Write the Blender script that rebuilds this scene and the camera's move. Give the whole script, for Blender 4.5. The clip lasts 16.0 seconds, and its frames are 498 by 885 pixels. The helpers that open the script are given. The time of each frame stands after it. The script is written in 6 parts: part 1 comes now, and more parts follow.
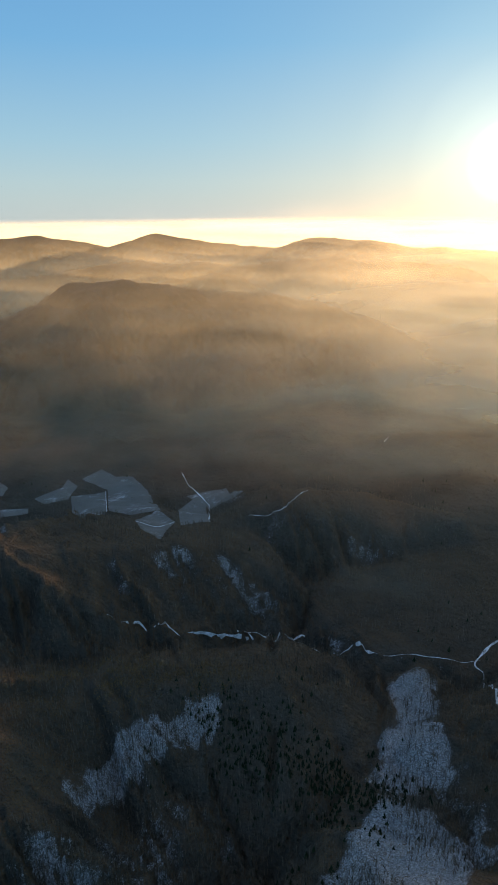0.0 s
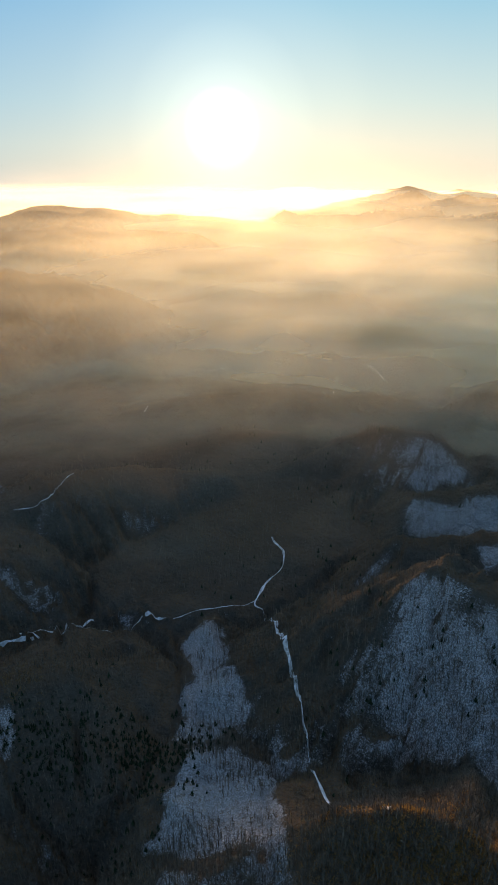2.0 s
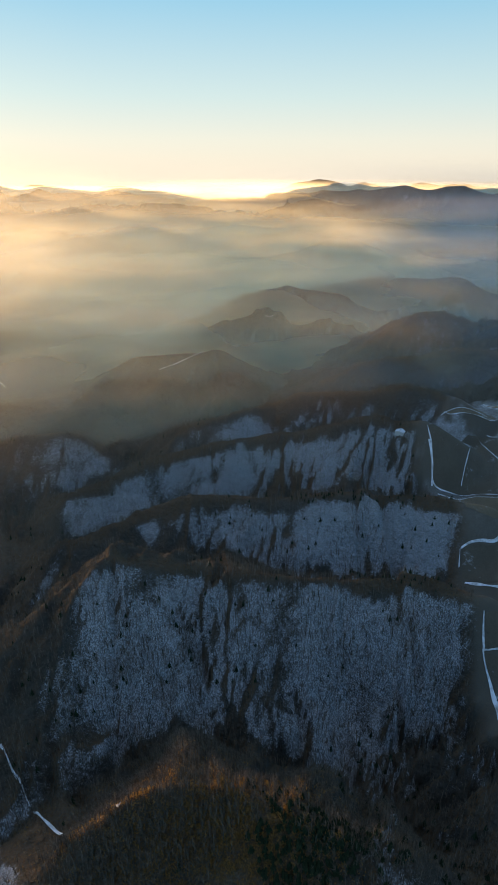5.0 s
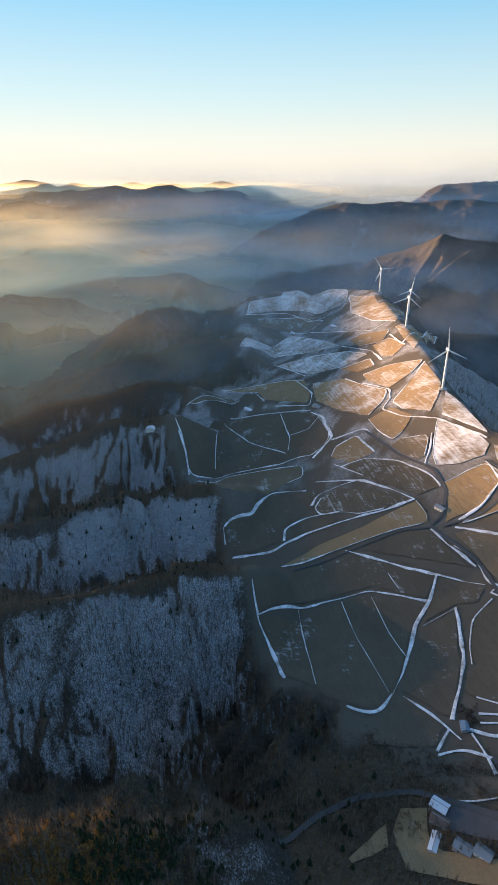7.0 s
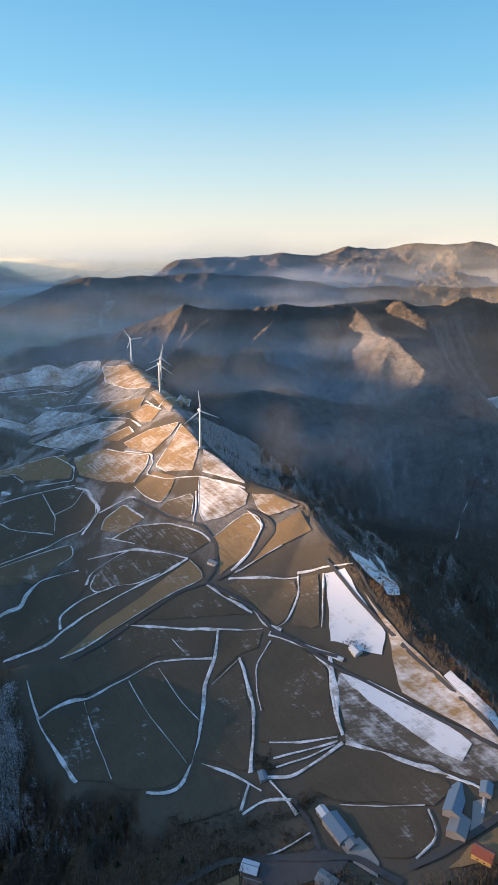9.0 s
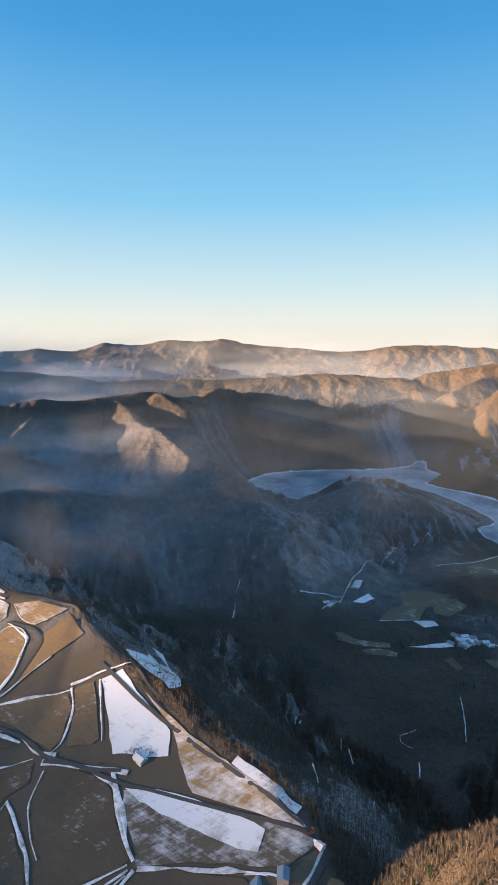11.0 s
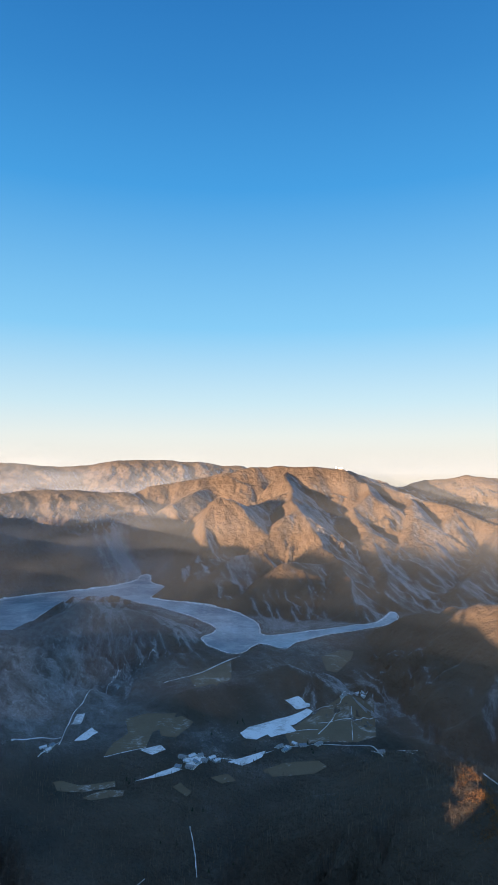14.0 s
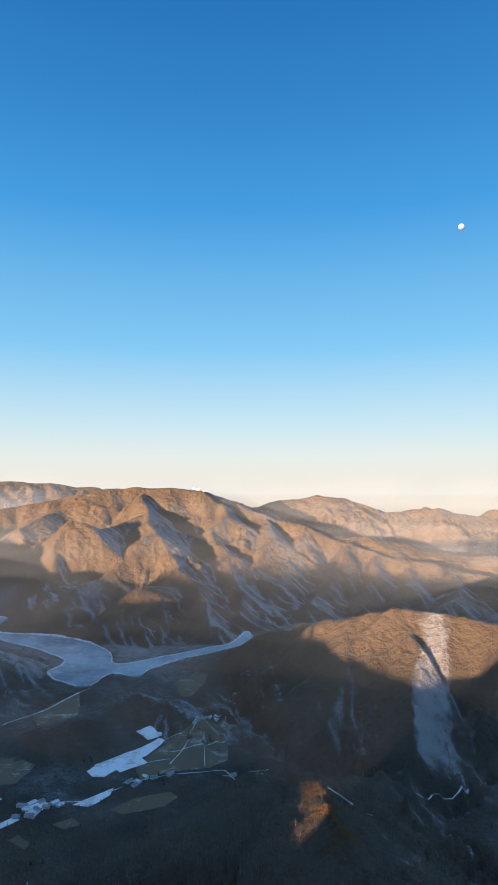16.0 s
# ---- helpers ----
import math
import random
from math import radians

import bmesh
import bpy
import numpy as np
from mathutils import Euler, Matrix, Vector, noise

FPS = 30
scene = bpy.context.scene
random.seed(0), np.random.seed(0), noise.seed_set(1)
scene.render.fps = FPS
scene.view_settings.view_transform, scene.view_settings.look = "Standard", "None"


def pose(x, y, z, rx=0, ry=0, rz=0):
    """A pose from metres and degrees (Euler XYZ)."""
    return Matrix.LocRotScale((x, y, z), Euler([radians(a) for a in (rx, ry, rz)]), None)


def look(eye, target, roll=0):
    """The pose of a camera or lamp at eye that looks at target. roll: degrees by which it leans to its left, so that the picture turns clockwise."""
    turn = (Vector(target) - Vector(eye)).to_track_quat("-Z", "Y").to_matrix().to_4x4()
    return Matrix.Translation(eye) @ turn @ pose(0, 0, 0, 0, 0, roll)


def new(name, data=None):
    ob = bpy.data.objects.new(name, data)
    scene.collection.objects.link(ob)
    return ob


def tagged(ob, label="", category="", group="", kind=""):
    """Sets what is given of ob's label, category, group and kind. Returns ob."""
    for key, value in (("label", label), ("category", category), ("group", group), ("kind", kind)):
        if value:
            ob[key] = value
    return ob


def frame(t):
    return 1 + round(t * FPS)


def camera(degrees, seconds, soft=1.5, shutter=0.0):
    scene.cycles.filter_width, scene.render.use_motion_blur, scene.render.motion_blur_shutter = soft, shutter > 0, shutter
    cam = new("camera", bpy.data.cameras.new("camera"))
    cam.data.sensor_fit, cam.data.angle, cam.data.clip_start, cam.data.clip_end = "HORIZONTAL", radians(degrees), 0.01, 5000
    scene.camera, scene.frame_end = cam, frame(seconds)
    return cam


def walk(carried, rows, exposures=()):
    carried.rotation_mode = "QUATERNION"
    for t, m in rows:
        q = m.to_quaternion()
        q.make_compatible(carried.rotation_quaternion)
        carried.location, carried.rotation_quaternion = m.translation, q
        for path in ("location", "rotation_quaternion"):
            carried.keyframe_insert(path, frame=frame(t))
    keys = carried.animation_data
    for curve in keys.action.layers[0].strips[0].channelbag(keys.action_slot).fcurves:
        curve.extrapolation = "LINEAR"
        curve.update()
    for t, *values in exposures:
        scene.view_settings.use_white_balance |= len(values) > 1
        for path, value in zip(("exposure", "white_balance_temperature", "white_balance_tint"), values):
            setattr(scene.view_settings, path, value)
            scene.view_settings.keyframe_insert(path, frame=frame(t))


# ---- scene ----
VALLEY, LAKE = 10.0, 28.0

# camera: it hangs in the air and turns to the right, drifting a little
cam = camera(45.0, 16.0)


def aim(x, y, z, yaw, pitch, roll):
    a, b = radians(yaw), radians(pitch)
    far = Vector((-math.sin(a) * math.cos(b), math.cos(a) * math.cos(b), math.sin(b))) * 1000
    return look((x, y, z), Vector((x, y, z)) + far, roll)


PATH = [
    (0, -4.52, -2.12, 596.31, 23.894, -20.898, -0.478),
    (0.5, -2.95, -1.47, 597.24, 18.065, -21.739, -0.484),
    (1, -1.61, -0.82, 598.15, 12.110, -22.592, -0.334),
    (1.5, -0.76, -0.23, 599.01, 6.074, -23.276, -0.210),
    (2, 0.01, 0.00, 600.00, 0.000, -23.774, 0.014),
    (2.5, 0.74, -0.18, 601.10, -6.051, -24.033, 0.072),
    (3, 1.43, -0.54, 602.35, -12.101, -24.196, 0.272),
    (3.5, 2.05, -0.85, 603.68, -18.122, -24.183, 0.412),
    (4, 2.72, -1.15, 605.00, -24.144, -24.198, 0.491),
    (4.2, 2.96, -1.25, 605.52, -26.583, -24.186, 0.532),
    (6.3, 6.34, -7.43, 611.04, -52.025, -24.187, -0.104),
    (6.5, 7.17, -8.76, 611.29, -54.574, -24.153, -0.006),
    (7, 9.37, -12.25, 611.88, -60.891, -24.138, 0.015),
    (7.5, 11.63, -15.76, 612.40, -66.643, -24.073, 0.020),
    (8, 13.69, -19.31, 612.81, -72.335, -22.145, 0.066),
    (8.5, 15.40, -22.83, 613.02, -77.986, -19.969, 0.133),
    (9, 16.86, -26.12, 612.90, -83.634, -17.765, 0.252),
    (9.5, 18.02, -29.20, 612.41, -89.156, -15.549, 0.371),
    (9.7, 18.46, -30.41, 612.16, -91.362, -14.663, 0.374),
    (11.8, 23.93, -40.81, 606.41, -113.636, -5.453, 0.219),
    (12, 24.12, -42.33, 606.42, -115.476, -4.603, 0.156),
    (12.5, 24.52, -46.25, 606.60, -119.920, -2.598, 0.179),
    (13, 24.74, -50.21, 607.02, -124.116, -0.886, 0.214),
    (13.5, 24.83, -54.01, 607.67, -127.758, 0.601, 0.176),
    (14, 24.80, -57.59, 608.46, -131.224, 2.040, 0.113),
    (14.5, 24.58, -60.94, 609.31, -134.615, 3.356, 0.058),
    (15, 24.18, -64.10, 610.16, -138.345, 4.053, 0.037),
    (15.5, 23.57, -67.19, 610.96, -141.987, 4.036, 0.046),
    (16, 22.81, -70.24, 611.77, -144.594, 4.009, -0.051),
]
walk(cam, [(t, aim(*row)) for t, *row in PATH], [(0, 1.92, 7200, 10), (4.0, 1.92, 7150, 10), (6.5, 2.2, 6750, 10), (8.5, 2.12, 6600, 10), (9.5, 2.12, 6600, 10), (13, 2.13, 6300, 10), (16, 2.07, 6200, 10)])

# light: a low winter sun in a clear sky
SUN_AZIMUTH, SUN_HEIGHT = -2.3, 3.7
SUN_WAY = Vector((math.sin(radians(SUN_AZIMUTH)) * math.cos(radians(SUN_HEIGHT)), math.cos(radians(SUN_AZIMUTH)) * math.cos(radians(SUN_HEIGHT)), math.sin(radians(SUN_HEIGHT))))
world = bpy.data.worlds.new("sky")
scene.world = world
world.use_nodes = True
wn = world.node_tree.nodes
wl = world.node_tree.links
sky = wn.new("ShaderNodeTexSky")
sky.sky_type, sky.sun_disc = "NISHITA", False
sky.sun_elevation, sky.sun_rotation = radians(SUN_HEIGHT), radians(SUN_AZIMUTH)
sky.altitude, sky.air_density, sky.dust_density, sky.ozone_density = 1300, 1.0, 0.6, 3.0


def sky_ramp(socket, *stops):
    n = wn.new("ShaderNodeValToRGB")
    while len(n.color_ramp.elements) < len(stops):
        n.color_ramp.elements.new(0.5)
    for e, (place, colour) in zip(n.color_ramp.elements, stops):
        e.position, e.color = place, (*colour, 1)
    wl.new(socket, n.inputs[0])
    return n.outputs[0]


def sky_mix(mode, factor, a, b):
    n = wn.new("ShaderNodeMix")
    n.data_type, n.blend_type, n.clamp_result = "RGBA", mode, False
    for socket, value in ((n.inputs[0], factor), (n.inputs[6], a), (n.inputs[7], b)):
        if isinstance(value, bpy.types.NodeSocket):
            wl.new(value, socket)
        else:
            socket.default_value = (*value, 1) if isinstance(value, tuple) else value
    return n.outputs[2]


# clear winter air: cream at the horizon, deep blue above, pale round the sun; the unseen zenith is brightened to lift
# the shade
ways = wn.new("ShaderNodeTexCoord").outputs["Generated"]
height = wn.new("ShaderNodeSeparateXYZ")
wl.new(ways, height.inputs[0])
level = wn.new("ShaderNodeMapRange")
level.inputs["From Min"].default_value, level.inputs["From Max"].default_value = -0.06, 1.0
wl.new(height.outputs["Z"], level.inputs["Value"])
clear = sky_ramp(level.outputs[0], (0.0000, (0.55, 0.50, 0.44)), (0.0283, (0.70, 0.63, 0.52)), (0.0410, (0.74, 0.68, 0.60)), (0.0429, (0.80, 0.74, 0.66)), (0.0755, (0.80, 0.76, 0.68)), (0.0991, (0.76, 0.77, 0.71)), (0.1509, (0.56, 0.72, 0.76)), (0.2642, (0.23, 0.54, 0.78)), (0.4528, (0.06, 0.31, 0.65)), (0.57, (0.035, 0.215, 0.52)), (0.68, (0.02, 0.15, 0.42)), (0.82, (0.22, 0.38, 0.64)), (1.0000, (0.32, 0.44, 0.64)))
toward = wn.new("ShaderNodeVectorMath")
toward.operation = "DOT_PRODUCT"
toward.inputs[1].default_value = SUN_WAY
wl.new(ways, toward.inputs[0])
glow = sky_ramp(toward.outputs["Value"], (0.0, (0, 0, 0)), (0.45, (0.03, 0.04, 0.04)), (0.90, (0.06, 0.06, 0.05)), (0.972, (0.09, 0.08, 0.055)), (1.0, (0.13, 0.12, 0.08)))
close_to_sun = wn.new("ShaderNodeMapRange")
close_to_sun.inputs["From Min"].default_value, close_to_sun.inputs["From Max"].default_value = 0.94, 1.0
wl.new(toward.outputs["Value"], close_to_sun.inputs["Value"])
halo = sky_ramp(close_to_sun.outputs[0], (0.0, (0, 0, 0)), (0.60, (0.02, 0.018, 0.01)), (0.84, (0.07, 0.06, 0.04)), (0.93, (0.16, 0.15, 0.11)), (0.972, (0.26, 0.245, 0.20)), (0.992, (0.62, 0.60, 0.54)), (1.0, (2.5, 2.4, 2.2)))
side = wn.new("ShaderNodeVectorMath")
side.operation = "DOT_PRODUCT"
side.inputs[1].default_value = (-0.74, 0.67, 0.0)
wl.new(ways, side.inputs[0])
clear = sky_mix("MULTIPLY", 1.0, clear, sky_ramp(side.outputs["Value"], (0.0, (1, 1, 1)), (0.55, (1, 1, 1)), (0.97, (0.50, 0.72, 0.95))))
air = sky_mix("ADD", 1.0, clear, glow)
air = sky_mix("ADD", 1.0, air, halo)
air = sky_mix("ADD", 0.02, air, sky.outputs[0])
wl.new(air, wn["Background"].inputs["Color"])
wn["Background"].inputs["Strength"].default_value = 0.25
lamp = bpy.data.lights.new("sun", "SUN")
lamp.energy, lamp.angle, lamp.color = 5.0, radians(0.6), (1.0, 0.66, 0.42)
sun = new("sun", lamp)
sun.matrix_world = look(SUN_WAY * 100, (0, 0, 0))
scene.cycles.transparent_max_bounces = 32


# ---- materials ----
def shader(name):
    m = bpy.data.materials.new(name)
    m.use_nodes = True
    return m, m.node_tree.nodes, m.node_tree.links, m.node_tree.nodes["Principled BSDF"]


def node(nodes, kind, **values):
    n = nodes.new("ShaderNode" + kind)
    for key, value in values.items():
        n.inputs[key.replace("_", " ")].default_value = value
    return n


def blend(nodes, links, factor, a, b, mode="MIX"):
    """Mix of two colours; each of the three is a socket or a value."""
    n = nodes.new("ShaderNodeMix")
    n.data_type, n.blend_type = "RGBA", mode
    for socket, value in ((n.inputs[0], factor), (n.inputs[6], a), (n.inputs[7], b)):
        if isinstance(value, bpy.types.NodeSocket):
            links.new(value, socket)
        elif isinstance(value, tuple):
            socket.default_value = (*value, 1)
        else:
            socket.default_value = value
    return n.outputs[2]


def ramp(nodes, links, socket, *stops):
    n = nodes.new("ShaderNodeValToRGB")
    while len(n.color_ramp.elements) < len(stops):
        n.color_ramp.elements.new(0.5)
    for e, (at, v) in zip(n.color_ramp.elements, stops):
        e.position, e.color = at, (v, v, v, 1) if not isinstance(v, tuple) else (*v, 1)
    links.new(socket, n.inputs[0])
    return n.outputs[0]


def noise_tex(nodes, links, scale, detail=4, rough=0.55, coords=None, stretch=None):
    n = node(nodes, "TexNoise", Scale=scale, Detail=detail, Roughness=rough)
    c = nodes.new("ShaderNodeTexCoord").outputs["Object"] if coords is None else coords
    if stretch:
        m = nodes.new("ShaderNodeMapping")
        m.inputs["Scale"].default_value = stretch
        links.new(c, m.inputs[0])
        c = m.outputs[0]
    links.new(c, n.inputs["Vector"])
    return n.outputs["Fac"]


def plain(name, colour, rough=0.8, metal=0.0, scale=0.4, vary=0.25, bump=0.0):
    """A surface of one colour with blotches at two sizes and a little relief."""
    m, n, l, p = shader(name)
    a = noise_tex(n, l, scale)
    b = noise_tex(n, l, scale * 9, 3)
    dark = tuple(v * (1 - vary) for v in colour)
    light = tuple(min(1, v * (1 + vary)) for v in colour)
    c = blend(n, l, a, dark, light)
    c = blend(n, l, ramp(n, l, b, (0.35, 0.0), (0.75, 0.5)), c, tuple(v * (1 - vary) * 0.9 for v in colour))
    l.new(c, p.inputs["Base Color"])
    p.inputs["Roughness"].default_value, p.inputs["Metallic"].default_value = rough, metal
    if bump:
        h = node(n, "Bump", Strength=bump, Distance=0.3)
        l.new(b, h.inputs["Height"])
        l.new(h.outputs[0], p.inputs["Normal"])
    return m


def land_material():
    """Winter woods: bare brown growth, leaf litter, snow lying on the shady slopes."""
    m, n, l, p = shader("winter_woodland")
    snow = n.new("ShaderNodeAttribute")
    snow.attribute_name = "snow"
    rust = n.new("ShaderNodeAttribute")
    rust.attribute_name = "rust"
    big, mid, fine = noise_tex(n, l, 0.006, 5), noise_tex(n, l, 0.035, 5, 0.65), noise_tex(n, l, 0.22, 4, 0.7)
    trees = noise_tex(n, l, 0.10, 3, 0.6, stretch=(3.0, 3.0, 0.35))
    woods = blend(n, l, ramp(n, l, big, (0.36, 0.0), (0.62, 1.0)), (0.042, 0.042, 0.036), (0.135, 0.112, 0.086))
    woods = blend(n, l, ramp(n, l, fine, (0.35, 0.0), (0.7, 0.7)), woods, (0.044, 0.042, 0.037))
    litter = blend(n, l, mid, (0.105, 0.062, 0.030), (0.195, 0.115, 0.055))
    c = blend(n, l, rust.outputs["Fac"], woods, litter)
    till = n.new("ShaderNodeAttribute")
    till.attribute_name = "till"
    c = blend(n, l, till.outputs["Fac"], c, blend(n, l, mid, (0.098, 0.084, 0.063), (0.145, 0.118, 0.084)))
    patch = blend(n, l, 0.5, mid, trees)
    patch = blend(n, l, 0.4, patch, fine)
    patch = blend(n, l, 0.45, patch, noise_tex(n, l, 0.7, 3, 0.75))
    add = node(n, "Math")
    add.operation = "ADD"
    speckle = node(n, "Math")
    speckle.operation = "MULTIPLY_ADD"
    speckle.inputs[1].default_value, speckle.inputs[2].default_value = 2.4, -0.72
    l.new(patch, speckle.inputs[0])
    l.new(speckle.outputs[0], add.inputs[0])
    l.new(snow.outputs["Fac"], add.inputs[1])
    white = ramp(n, l, add.outputs[0], (0.78, 0.0), (1.14, 0.80))
    c = blend(n, l, white, c, (0.62, 0.63, 0.66))
    thin = n.new("ShaderNodeAttribute")
    thin.attribute_name = "thin_snow"
    dust = n.new("ShaderNodeMath")
    dust.operation = "MULTIPLY"
    l.new(thin.outputs["Fac"], dust.inputs[0])
    l.new(ramp(n, l, blend(n, l, 0.5, fine, mid), (0.35, 0.15), (0.65, 1.0)), dust.inputs[1])
    c = blend(n, l, dust.outputs[0], c, (0.62, 0.63, 0.66))
    # bare stems and their gaps
    stems = noise_tex(n, l, 0.55, 2, 0.6, stretch=(1.6, 1.6, 0.22))
    c = blend(n, l, ramp(n, l, stems, (0.44, 0.72), (0.60, 0.0)), c, blend(n, l, big, (0.075, 0.070, 0.060), (0.130, 0.110, 0.088)))
    l.new(c, p.inputs["Base Color"])
    p.inputs["Roughness"].default_value = 0.9
    p.inputs["Specular IOR Level"].default_value = 0.1
    h = node(n, "Bump", Strength=0.7, Distance=6.0)
    l.new(fine, h.inputs["Height"])
    g = node(n, "Bump", Strength=0.8, Distance=26.0)
    wild = node(n, "Math")
    wild.operation = "MULTIPLY_ADD"
    wild.inputs[1].default_value, wild.inputs[2].default_value = -0.78, 0.8
    l.new(till.outputs["Fac"], wild.inputs[0])
    l.new(wild.outputs[0], g.inputs["Strength"])
    l.new(wild.outputs[0], h.inputs["Strength"])
    l.new(mid, g.inputs["Height"])
    l.new(h.outputs[0], g.inputs["Normal"])
    l.new(g.outputs[0], p.inputs["Normal"])
    return m


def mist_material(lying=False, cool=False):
    """Sheet standing in for haze: it lets most light through, and glows where light passes it."""
    m, n, l, p = shader("tinted_haze_sheet" if lying else "mist")
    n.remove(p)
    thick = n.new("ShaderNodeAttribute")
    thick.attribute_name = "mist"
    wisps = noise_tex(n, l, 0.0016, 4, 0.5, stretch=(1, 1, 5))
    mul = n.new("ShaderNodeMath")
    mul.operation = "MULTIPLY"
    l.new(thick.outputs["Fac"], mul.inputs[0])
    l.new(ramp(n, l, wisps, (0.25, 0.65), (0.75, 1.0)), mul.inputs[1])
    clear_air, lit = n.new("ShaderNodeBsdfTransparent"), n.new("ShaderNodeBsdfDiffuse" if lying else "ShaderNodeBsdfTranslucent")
    # the haze's warm or cool scattered light is put into these colours
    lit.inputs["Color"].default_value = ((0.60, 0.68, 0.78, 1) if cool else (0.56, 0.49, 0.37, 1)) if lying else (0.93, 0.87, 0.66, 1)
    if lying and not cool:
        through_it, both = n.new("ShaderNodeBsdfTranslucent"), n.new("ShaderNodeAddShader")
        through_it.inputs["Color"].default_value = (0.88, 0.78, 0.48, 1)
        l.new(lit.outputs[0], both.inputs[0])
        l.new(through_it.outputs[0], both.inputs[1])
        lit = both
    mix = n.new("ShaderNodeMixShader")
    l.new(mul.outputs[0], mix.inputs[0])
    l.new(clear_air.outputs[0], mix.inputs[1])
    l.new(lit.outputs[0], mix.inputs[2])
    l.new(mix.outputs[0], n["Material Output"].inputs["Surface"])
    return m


LAND = land_material()

